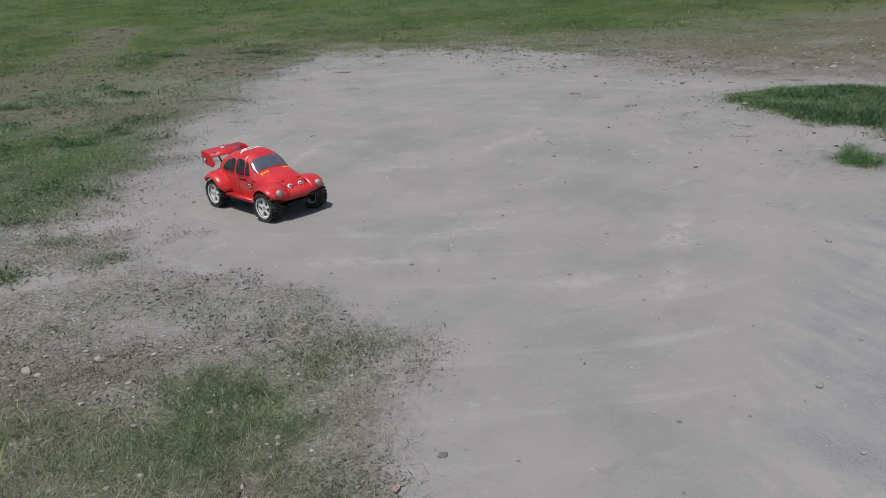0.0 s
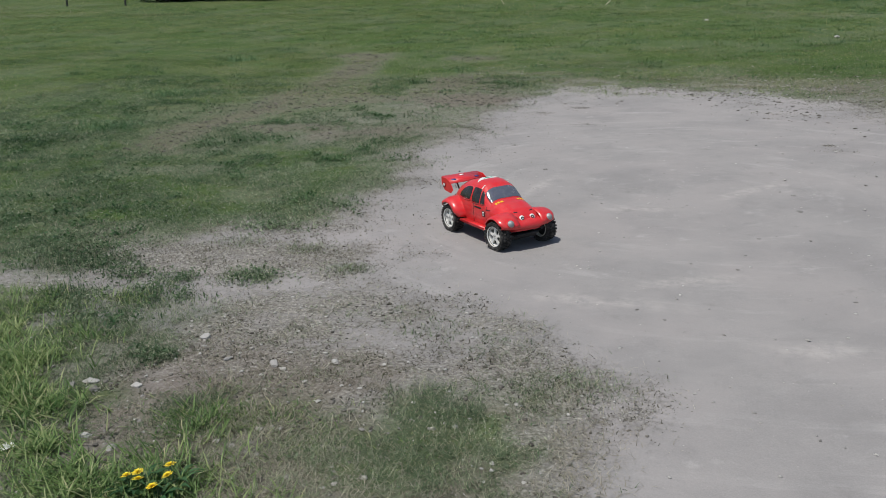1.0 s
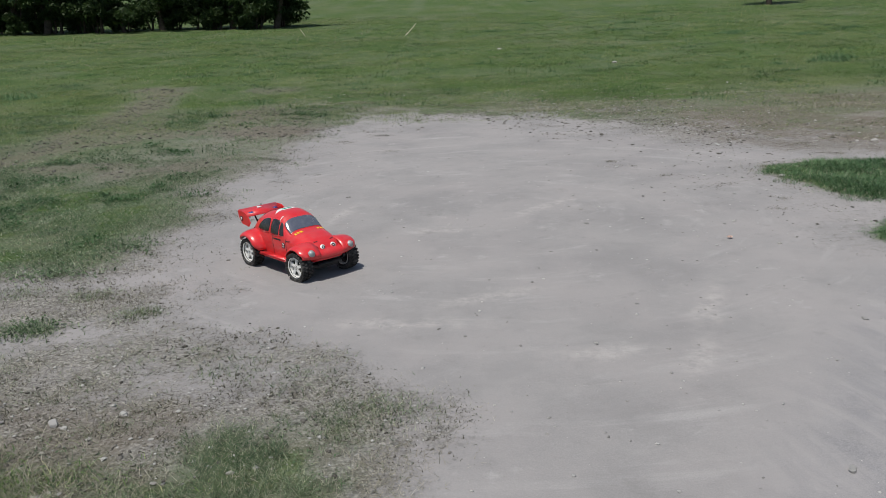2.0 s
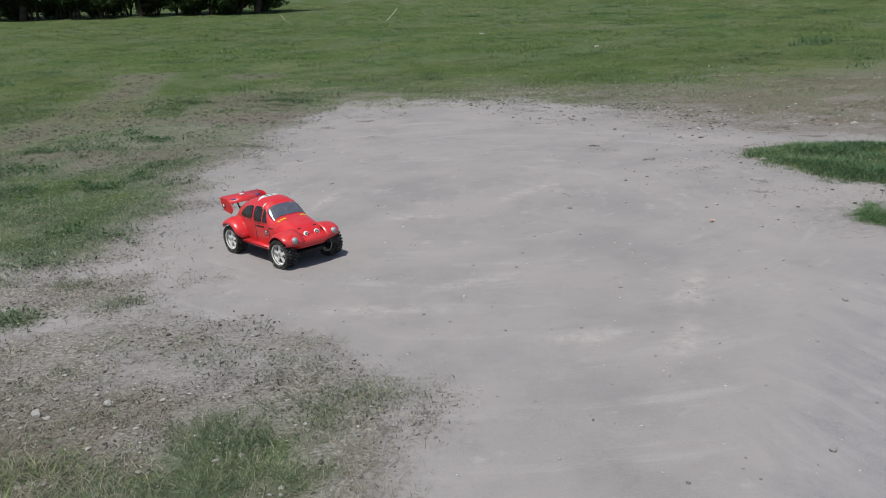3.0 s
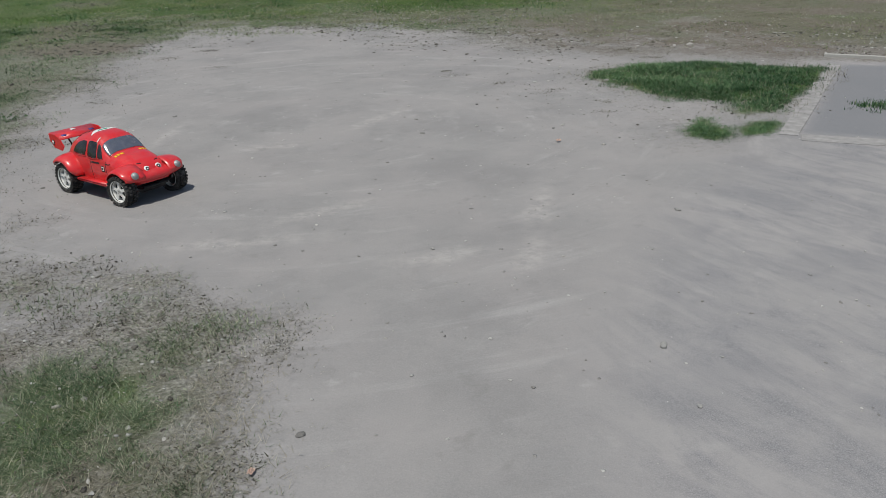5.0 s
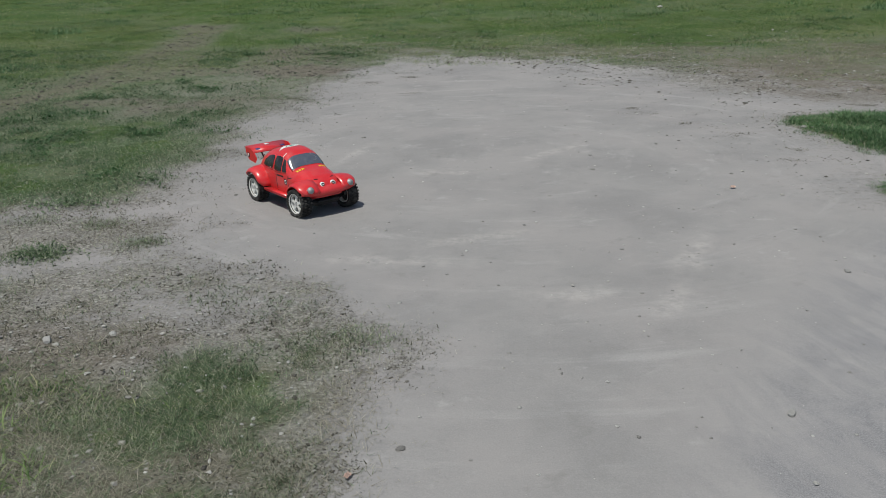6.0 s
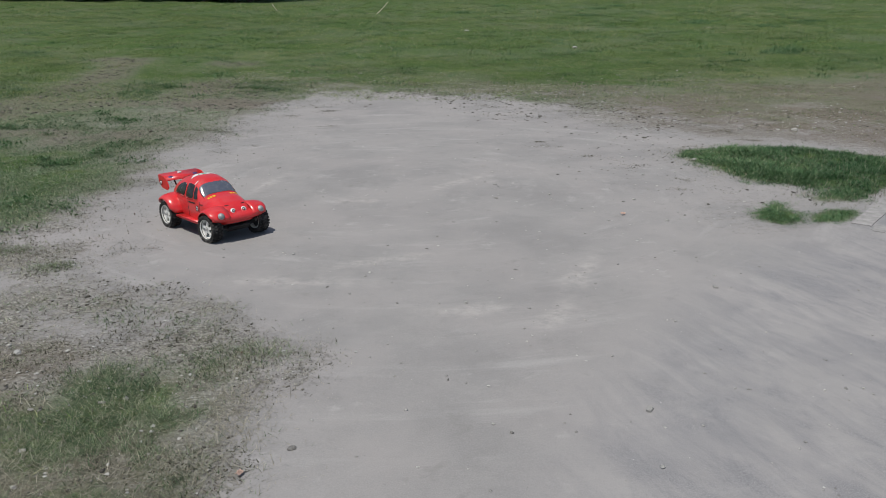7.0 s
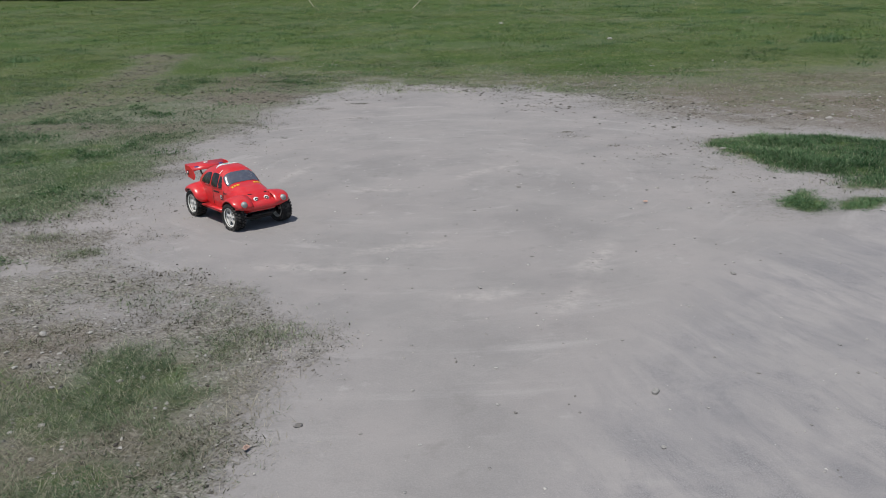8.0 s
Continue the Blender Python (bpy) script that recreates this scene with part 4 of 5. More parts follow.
def tree(height, spread, low, label, seed, category="tree", leaf=0.11):
    random.seed(seed)
    t = thing("tree" if category == "tree" else "shrub", label, category)
    bm = bmesh.new()
    tips = []
    stems = 1 if category == "tree" else 4
    for s in range(stems):
        ang = random.uniform(0, 6.28)
        foot = Vector((math.cos(ang), math.sin(ang), 0)) * (0.0 if stems == 1 else 0.18)
        top = foot * 2 + Vector((random.uniform(-0.3, 0.3), random.uniform(-0.3, 0.3), height * 0.75))
        limb_bm(bm, foot - Vector((0, 0, 0.15)), top, 0.16 if stems == 1 else 0.05, 0.05 if stems == 1 else 0.02, 0.05, 9, 7)
        for k in range(11 if stems == 1 else 5):
            z = low + (height * 0.75 - low) * (k + random.random()) / (11 if stems == 1 else 5)
            a = random.uniform(0, 6.28)
            reach = spread * random.uniform(0.5, 1.0) * (1 - 0.45 * (z / height))
            root = (foot - Vector((0, 0, 0.15))).lerp(top, z / (height * 0.75))
            tip = root + Vector((math.cos(a) * reach, math.sin(a) * reach, random.uniform(0.1, 0.5) * reach))
            limb_bm(bm, root, tip, 0.045 if stems == 1 else 0.02, 0.012, 0.12, 6, 4)
            tips += [tip, root.lerp(tip, 0.6)]
        tips.append(top)
    part("trunk", bm, BARK, t, "dark bark trunk and limbs")
    radii = [random.uniform(0.35, 0.75) * spread * 0.5 for _ in tips]
    finish("crown", leaf_mesh([tuple(p) for p in tips], radii, 150 if stems == 1 else 110, leaf), LEAF, t, False)
    return t


def along_hedge(s):
    return (-24.6 + 17.0 * s, 38.6 + 2.6 * s)


def plant(ob, x, y, turn, scale):
    m = Matrix.Translation((x, y, ground_z(x, y))) @ Matrix.Rotation(turn, 4, 'Z')
    c = copy_thing(ob, m)
    c.scale = (scale, scale, scale)
    return c


TREES = [tree(6.5, 2.3, 0.9, "dark green broadleaf tree at the meadow edge", 3), tree(5.4, 2.0, 0.6, "dark low-branched tree at the meadow edge", 8)]
SHRUBS = [tree(1.9, 1.1, 0.2, "dense dark green shrub under the trees", 5, "shrub", 0.075), tree(1.5, 1.2, 0.15, "low dark shrub under the trees", 6, "shrub", 0.075)]
random.seed(12)
for k in range(10):
    x, y = along_hedge(0.05 + k / 10 + random.uniform(-0.02, 0.02))
    tagged(plant(TREES[k % 2], x, y - 0.6 + random.uniform(0, 1.2), random.uniform(0, 6), random.uniform(0.85, 1.15)), group="trees along the meadow edge")
for k in range(17):
    x, y = along_hedge(0.02 + k / 17 + random.uniform(-0.01, 0.01))
    tagged(plant(SHRUBS[k % 2], x, y - 0.4 + random.uniform(-0.3, 1.4), random.uniform(0, 6), random.uniform(0.8, 1.2)), group="shrubs under the trees")
for spare in TREES + SHRUBS:
    for o in (*spare.children_recursive, spare):
        bpy.data.objects.remove(o)


def fence_post(x, y):
    bm = rod_bm((0, 0, -0.2), (0, 0, 1.15), 0.05, 10, 0.042)
    bmesh.ops.bevel(bm, geom=[e for e in bm.edges if all(v.co.z > 1.1 for v in e.verts)], offset=0.012, segments=2, affect='EDGES')
    ob = part("fence_post", bm, POST, None, "", False)
    ob.matrix_world = pose(x, y, ground_z(x, y), random.uniform(-2, 2), random.uniform(-2, 2), 0)
    tagged(ob, "dark weathered wooden post beside the path", "fence post", "posts beside the path")


def far_path():
    bm = bmesh.new()
    rows = []
    for k in range(61):
        t = k / 60
        x, y = -48 + 33 * t, 36 + 12 * t + 34 * t * t
        rows.append([bm.verts.new((x - w, y + w * 0.5, ground_z(x - w, y + w * 0.5) + 0.04)) for w in (0, 0.8, 1.6)])
    for p, q in zip(rows, rows[1:]):
        for j in range(2):
            bm.faces.new((p[j], q[j], q[j + 1], p[j + 1]))
    tagged(part("pavement", bm, CONCRETE, None), "pale gravel path behind the meadow", "path", kind="structure")


far_path()
for px, py in ((-26.7, 34.6), (-23.8, 34.9), (-23.1, 38.0)):
    fence_post(px, py)


# ---- grass ----
def blades(x, y, count_h, width, lean, per=5, spread=0.02, flat=0.0):
    """Tufts of bent blades rooted at the given places of the plan."""
    n = len(x) * per
    bx = np.repeat(x, per) + RNG.normal(0, spread, n)
    by = np.repeat(y, per) + RNG.normal(0, spread, n)
    h = np.repeat(count_h, per) * RNG.uniform(0.45, 1.25, n)
    bz = np.repeat(height_at(x, y), per) - 0.004
    a = RNG.uniform(0, 2 * np.pi, n)
    tilt = np.abs(RNG.normal(0, lean, n))
    w = width * RNG.uniform(0.6, 1.4, n)
    dx, dy = np.cos(a), np.sin(a)
    sx, sy = -dy * w, dx * w
    t1 = np.clip(tilt * 0.6 + flat * RNG.uniform(0.8, 1.1, n), 0, 1.5)
    t2 = np.clip(tilt * 1.5 + flat * RNG.uniform(0.9, 1.3, n), 0, 1.75)
    z1, o1 = h * 0.55 * np.cos(t1), h * 0.55 * np.sin(t1)
    z2, o2 = z1 + h * 0.45 * np.cos(t2), o1 + h * 0.45 * np.sin(t2)
    z2 = np.maximum(z2, 0.004)
    v = np.empty((n, 5, 3))
    v[:, 0] = np.stack([bx - sx, by - sy, bz], 1)
    v[:, 1] = np.stack([bx + sx, by + sy, bz], 1)
    v[:, 2] = np.stack([bx + dx * o1 - sx * 0.8, by + dy * o1 - sy * 0.8, bz + z1], 1)
    v[:, 3] = np.stack([bx + dx * o1 + sx * 0.8, by + dy * o1 + sy * 0.8, bz + z1], 1)
    v[:, 4] = np.stack([bx + dx * o2, by + dy * o2, bz + z2], 1)
    k = np.arange(n)[:, None] * 5
    return v.reshape(-1, 3), k + np.array([[0, 1, 3, 2]]), k + np.array([[2, 3, 4]])


def spears(x, y, length, width, per=5, spread=0.02, flat=1.0):
    """Short straight blades, one face each, leaning by about flat from upright."""
    n = len(x) * per
    bx = np.repeat(x, per) + RNG.normal(0, spread, n)
    by = np.repeat(y, per) + RNG.normal(0, spread, n)
    bz = np.repeat(height_at(x, y), per) - 0.002
    h = np.repeat(length, per) * RNG.uniform(0.5, 1.3, n)
    a = RNG.uniform(0, 2 * np.pi, n)
    tilt = np.clip(flat + RNG.normal(0, 0.28, n), 0.05, 1.5)
    w = width * RNG.uniform(0.6, 1.4, n)
    b = a + RNG.normal(np.pi / 2, 0.5, n)
    root = np.stack([bx, by, bz], 1)
    side = np.stack([np.cos(b) * w, np.sin(b) * w, 0 * w], 1)
    tip = np.stack([np.cos(a) * np.sin(tilt) * h, np.sin(a) * np.sin(tilt) * h, np.maximum(np.cos(tilt) * h, 0.004)], 1)
    v = np.stack([root - side, root + side, root + tip], 1)
    return v.reshape(-1, 3), np.zeros((0, 4), dtype=np.int32), np.arange(n)[:, None] * 3 + np.array([[0, 1, 2]])


def leaflets(x, y, up, size, per=4, spread=0.03, broad=0.29):
    """Small broad leaves held nearly level above the ground."""
    n = len(x) * per
    c = np.stack([np.repeat(x, per) + RNG.normal(0, spread, n), np.repeat(y, per) + RNG.normal(0, spread, n),
                  np.repeat(height_at(x, y), per) + np.repeat(up, per) * RNG.random(n) + 0.004], 1)
    a = RNG.uniform(0, 2 * np.pi, n)
    s = size * RNG.uniform(0.5, 1.4, n)
    pitch, roll = RNG.normal(0, 0.45, n), RNG.normal(0, 0.45, n)
    u = np.stack([np.cos(a), np.sin(a), np.tan(np.clip(pitch, -1, 1))], 1) * s[:, None]
    w = np.stack([-np.sin(a), np.cos(a), np.tan(np.clip(roll, -1, 1))], 1) * (s * broad * RNG.uniform(0.55, 1.45, n))[:, None]
    v = np.stack([c - u, c + w, c + u, c - w], 1)
    return v.reshape(-1, 3), np.arange(n * 4).reshape(-1, 4), np.zeros((0, 3), dtype=np.int32)


def strewn(x0, x1, y0, y1, number):
    return RNG.uniform(x0, x1, number), RNG.uniform(y0, y1, number)


def sow(name, material, label, pieces):
    vs, qs, ts, base = [], [], [], 0
    for v, q, t in pieces:
        vs.append(v)
        qs.append(q + base)
        ts.append(t + base)
        base += len(v)
    me = arrays_mesh(name, np.concatenate(vs), np.concatenate(qs), np.concatenate(ts))
    tagged(finish(name, me, material, None, False), label, "grass", kind="stuff")


def chosen(x, y, chance):
    keep = RNG.random(len(x)) < chance
    return x[keep], y[keep]


def near_lobe(turf, dry, bits, tuft, weeds):
    """The trodden lobe nearest the camera: fine short blades, straw and crumbs."""
    x, y = strewn(-4.2, 0.1, 1.5, 4.3, 130000)
    cover, green, tar, brown = cover_at(x, y)
    patchy = ease(0.38, 0.60, fbm(x, y, 5.0, 61, 3))
    gx, gy = chosen(x, y, np.clip(green * 1.3, 0, 1) * (0.12 + 0.88 * patchy) * 0.85)
    turf.append(spears(gx, gy, 0.026 + 0.024 * RNG.random(len(gx)), 0.0012, 5, 0.016, 1.1))
    gx, gy = chosen(x, y, cover * (0.10 + 0.10 * ease(3.0, 2.4, y)) * patchy)
    turf.append(spears(gx, gy, 0.028 + 0 * gx, 0.0012, 4, 0.016, 1.25))
    sx, sy = chosen(x, y, cover * 0.20 * (0.25 + patchy))
    dry.append(spears(sx, sy, 0.03 + 0.035 * RNG.random(len(sx)) ** 2, 0.0009, 3, 0.03, 1.36))
    wx, wy = chosen(x, y, np.clip(green, 0, 1) * ease(0.50, 0.62, fbm(x, y, 3.4, 65, 3)) * 0.10)
    weeds.append(leaflets(wx, wy, 0.02 + 0 * wx, 0.0065, 4, 0.02))
    x, y = strewn(-4.2, 0.35, 1.5, 5.0, 90000)
    cover = cover_at(x, y)[0]
    x, y = chosen(x, y, ease(0.04, 0.45, cover) * (0.12 + 0.88 * ease(0.44, 0.60, fbm(x, y, 4.5, 63, 4))) * 0.8)
    bits.append(spears(x, y, 0.007 + 0.016 * RNG.random(len(x)) ** 2, 0.0026, 3, 0.02, 1.2))
    # taller tufts in the rank corner
    x, y = strewn(-4.4, -1.5, 1.5, 3.6, 3600)
    tall = ease(-2.3, -2.9, x) * ease(0.53, 0.66, fbm(x, y, 2.4, 71, 3)) * cover_at(x, y)[0]
    x, y = chosen(x, y, tall)
    tuft.append(blades(x, y, 0.065 + 0.05 * RNG.random(len(x)), 0.0022, 0.6, 8, 0.02, 0.6))
    for cx, cy, r, h in ((-2.75, 2.78, 0.12, 0.12), (-2.92, 2.5, 0.14, 0.11), (-2.5, 2.5, 0.11, 0.09), (-3.05, 3.0, 0.14, 0.10), (-2.3, 2.42, 0.14, 0.08),
                         (-1.68, 2.46, 0.12, 0.05), (-2.15, 2.2, 0.13, 0.09), (-1.9, 1.98, 0.16, 0.10), (-3.3, 2.6, 0.16, 0.12), (-2.4, 1.95, 0.14, 0.10), (-2.62, 2.62, 0.12, 0.10)):
        x, y = RNG.normal(cx, r * 0.6, 60), RNG.normal(cy, r * 0.45, 60)
        tuft.append(blades(x, y, h + 0.03 * RNG.random(60), 0.0026, 0.5, 8, 0.015, 0.75))
    # low broad-leaved weeds in dark clumps
    for cx, cy, r, k in ((-2.71, 3.68, 0.16, 90), (-2.84, 3.3, 0.2, 120), (-3.1, 3.55, 0.2, 120), (-2.2, 2.96, 0.09, 50), (-3.87, 4.3, 0.2, 80), (-2.18, 3.97, 0.15, 90), (-2.5, 3.62, 0.14, 70), (-3.25, 4.05, 0.2, 100), (-2.62, 3.9, 0.12, 60), (-2.95, 3.95, 0.15, 70), (-3.6, 4.2, 0.25, 110)):
        x, y = RNG.normal(cx, r * 0.6, k), RNG.normal(cy, r * 0.45, k)
        weeds.append(leaflets(x, y, 0.035 + 0 * x, 0.010, 7, 0.03))
        turf.append(spears(x, y, 0.05 + 0 * x, 0.002, 4, 0.03, 0.7))
    # straw beds and yellowed stools
    for cx, cy, rx, ry, k in ((-1.22, 2.08, 0.24, 0.16, 900), (-1.45, 2.36, 0.22, 0.15, 900), (-0.95, 1.9, 0.25, 0.12, 600), (-0.3, 2.45, 0.10, 0.22, 420), (-0.42, 2.05, 0.12, 0.1, 260)):
        x, y = RNG.normal(cx, rx, k), RNG.normal(cy, ry, k)
        dry.append(spears(x, y, 0.04 + 0.03 * RNG.random(k), 0.0010, 4, 0.03, 1.25))
    x, y = RNG.normal(-1.5, 0.9, 900), RNG.normal(2.5, 0.5, 900)
    x, y = chosen(x, y, ease(0.55, 0.68, fbm(x, y, 3.3, 67, 3)) * ease(0.45, 0.7, cover_at(x, y)[0]) * ease(-0.5, -0.9, x))
    dry.append(blades(x, y, 0.06 + 0 * x, 0.0012, 0.4, 7, 0.03, 0.9))
    for cx, cy, k in ((-1.55, 2.52, 34), (-1.47, 2.58, 14), (-1.72, 2.72, 16)):
        x, y = RNG.normal(cx, 0.06, k), RNG.normal(cy, 0.045, k)
        dry.append(blades(x, y, 0.06 + 0.04 * RNG.random(k), 0.0013, 0.5, 5, 0.02, 0.7))
        tuft.append(blades(x, y, 0.045 + 0.03 * RNG.random(k), 0.0016, 0.5, 5, 0.03, 0.8))
    x, y = RNG.normal(-1.66, 0.2, 260), RNG.normal(2.02, 0.12, 260)
    tuft.append(blades(x, y, 0.06 + 0.05 * RNG.random(260), 0.0024, 0.5, 7, 0.02, 0.65))
    x, y = RNG.normal(-1.5, 0.3, 220), RNG.normal(2.42, 0.16, 220)
    tuft.append(blades(x, y, 0.035 + 0.02 * RNG.random(220), 0.0016, 0.3, 5, 0.03, 1.0))


def side_lobe(turf, dry, bits, weeds):
    """The clovery lobe beside the earth, dense near its edge."""
    for x0, x1, y0, y1, number, size, width in ((-6.4, -1.4, 4.1, 9.2, 80000, 0.0085, 0.0016), (-9.5, -1.4, 9.0, 13.5, 34000, 0.013, 0.0026), (-9.5, -6.2, 4.0, 9.2, 22000, 0.012, 0.0026)):
        x, y = strewn(x0, x1, y0, y1, number)
        cover, green, tar, brown = cover_at(x, y)
        patchy = ease(0.36, 0.60, fbm(x, y, 2.6, 81, 4))
        live = green * (0.3 + 0.7 * patchy) * (1 - 0.85 * brown)
        gx, gy = chosen(x, y, live * 0.9)
        weeds.append(leaflets(gx, gy, 0.008 + 0.025 * RNG.random(len(gx)), size, 3, 0.03))
        turf.append(spears(gx, gy, 0.022 + 0.02 * RNG.random(len(gx)), width, 5, 0.03, 1.1))
        sx, sy = chosen(x, y, cover * 0.10)
        dry.append(spears(sx, sy, 0.05 + 0 * sx, width * 0.8, 3, 0.03, 1.25))
        bx, by = chosen(x, y, cover * 0.30 * (1 - 0.7 * green))
        bits.append(spears(bx, by, 0.026 + 0 * bx, width * 1.3, 3, 0.04, 1.2))
    for cx, cy, r, k in ((-6.95, 7.75, 0.35, 90), (-6.6, 8.0, 0.25, 70), (-5.67, 7.42, 0.3, 60), (-9.4, 14.2, 0.5, 110), (-12.9, 15.1, 0.5, 110), (-4.49, 4.71, 0.25, 60), (-4.64, 5.98, 0.3, 70), (-2.55, 4.95, 0.22, 90), (-2.3, 5.5, 0.2, 70)):
        x, y = RNG.normal(cx, r * 0.6, k), RNG.normal(cy, r * 0.45, k)
        weeds.append(leaflets(x, y, 0.04 + 0.03 * (cy > 6) + 0 * x, 0.012, 9, 0.04))


def weed_clumps(weeds, lush):
    """Rosettes of dark broad-leaved weeds with grass grown through them."""
    x, y = strewn(-8.5, -1.7, 2.3, 13.0, 520)
    cover, green, tar, brown = cover_at(x, y)
    near = ease(-2.0, -2.4, x) + ease(4.4, 5.0, y)
    x, y = chosen(x, y, np.clip(green * near, 0, 1) * (1 - brown) * 0.5 + 0.22 * ease(0.3, 0.6, cover) * (x < -2.2) * (np.abs(y - 4.1) < 0.5))
    for cx, cy in zip(x, y):
        r = RNG.uniform(0.05, 0.15)
        k = int(900 * r * r) + 8
        px, py = RNG.normal(cx, r * 0.7, k), RNG.normal(cy, r * 0.7, k)
        weeds.append(leaflets(px, py, 0.02 + 0.035 * np.exp(-((px - cx) ** 2 + (py - cy) ** 2) / (r * r)), 0.008 + 0.006 * RNG.random(), 7, 0.025, 0.45))
        lush.append(spears(px, py, 0.05 + 0 * px, 0.0022, 3, 0.03, 0.75))


def field(grass, dry, bits, lush):
    """The mown field behind, its rough edge and the rank tufts in it."""
    for y0, y1, x0, x1, number, h, w, per in ((3.8, 13.0, -17.0, -9.0, 30000, 0.05, 0.0042, 5), (11.5, 18.0, -18.0, 12.0, 96000, 0.045, 0.0032, 5),
                                              (18.0, 30.0, -28.0, 18.0, 66000, 0.06, 0.0066, 5), (30.0, 48.0, -42.0, 28.0, 42000, 0.08, 0.012, 4)):
        x, y = strewn(x0, x1, y0, y1, number)
        cover, green, tar, brown = cover_at(x, y)
        patchy = ease(0.3, 0.65, fbm(x, y, 0.9, 91, 4))
        gx, gy = chosen(x, y, green * (0.25 + 0.75 * patchy))
        grass.append(spears(gx, gy, h * (0.7 + 0.6 * RNG.random(len(gx))), w, per, 0.07, 1.1))
        sx, sy = chosen(x, y, cover * (0.09 + 0.12 * ease(0.45, 0.6, fbm(x, y, 0.7, 93, 4))))
        dry.append(spears(sx, sy, h * 0.8 + 0 * sx, w * 0.8, 3, 0.05, 1.0))
        bx, by = chosen(x, y, cover * 0.14 * (1 - green))
        bits.append(spears(bx, by, h * 0.45 + 0 * bx, w, 3, 0.05, 1.25))
    x, y = strewn(-22.0, 14.0, 13.0, 34.0, 1100)
    x, y = chosen(x, y, cover_at(x, y)[1] * 0.7)
    x, y = np.repeat(x, 10) + RNG.normal(0, 0.12, 10 * len(x)), np.repeat(y, 10) + RNG.normal(0, 0.09, 10 * len(y))
    lush.append(spears(x, y, 0.06 + 0.04 * RNG.random(len(x)), 0.006, 4, 0.05, 0.8))
    # the rough strip between earth and field
    x, y = strewn(-3.0, 10.0, 7.4, 16.0, 60000)
    f = inside(FIELD, x, y)
    x, y = chosen(x, y, ease(-0.5, 0.6, f) * ease(5.0, 2.0, f) * (0.10 + 0.90 * ease(0.45, 0.58, fbm(x, y, 1.5, 97, 4))))
    third = len(x) // 3
    grass.append(spears(x[:third], y[:third], 0.028 + 0 * x[:third], 0.0036, 6, 0.06, 1.2))
    dry.append(spears(x[third:2 * third], y[third:2 * third], 0.05 + 0 * x[third:2 * third], 0.0030, 3, 0.05, 1.2))
    bits.append(spears(x[2 * third:], y[2 * third:], 0.022 + 0 * x[2 * third:], 0.0060, 3, 0.05, 1.3))
    # pale mats of dead grass in streaks along the field's edge
    for cx, cy, rx in ((0.3, 13.4, 0.9), (2.2, 13.0, 0.8), (1.2, 12.5, 0.5), (4.4, 13.6, 0.7), (-2.0, 14.1, 0.6), (6.3, 12.6, 0.8), (5.4, 11.7, 0.6)):
        x, y = RNG.normal(cx, rx, 420), RNG.normal(cy, 0.10, 420)
        dry.append(spears(x, y, 0.07 + 0 * x, 0.0036, 3, 0.04, 1.3))
    # rank tufts standing out of the field
    for cx, cy in ((7.32, 34.4), (8.45, 36.3), (8.7, 26.4), (7.95, 17.6), (3.41, 36.9), (10.3, 41.8), (9.13, 27.0), (8.27, 18.2), (10.4, 24.7), (12.3, 26.2), (6.06, 30.5), (1.61, 32.4), (5.82, 59.0), (-7.2, 11.4), (-6.4, 8.6), (-8.4, 16.0)):
        x, y = RNG.normal(cx, 0.22, 90), RNG.normal(cy, 0.16, 90)
        lush.append(blades(x, y, 0.09 + 0.08 * RNG.random(90), 0.004, 0.5, 5, 0.06, 0.6))


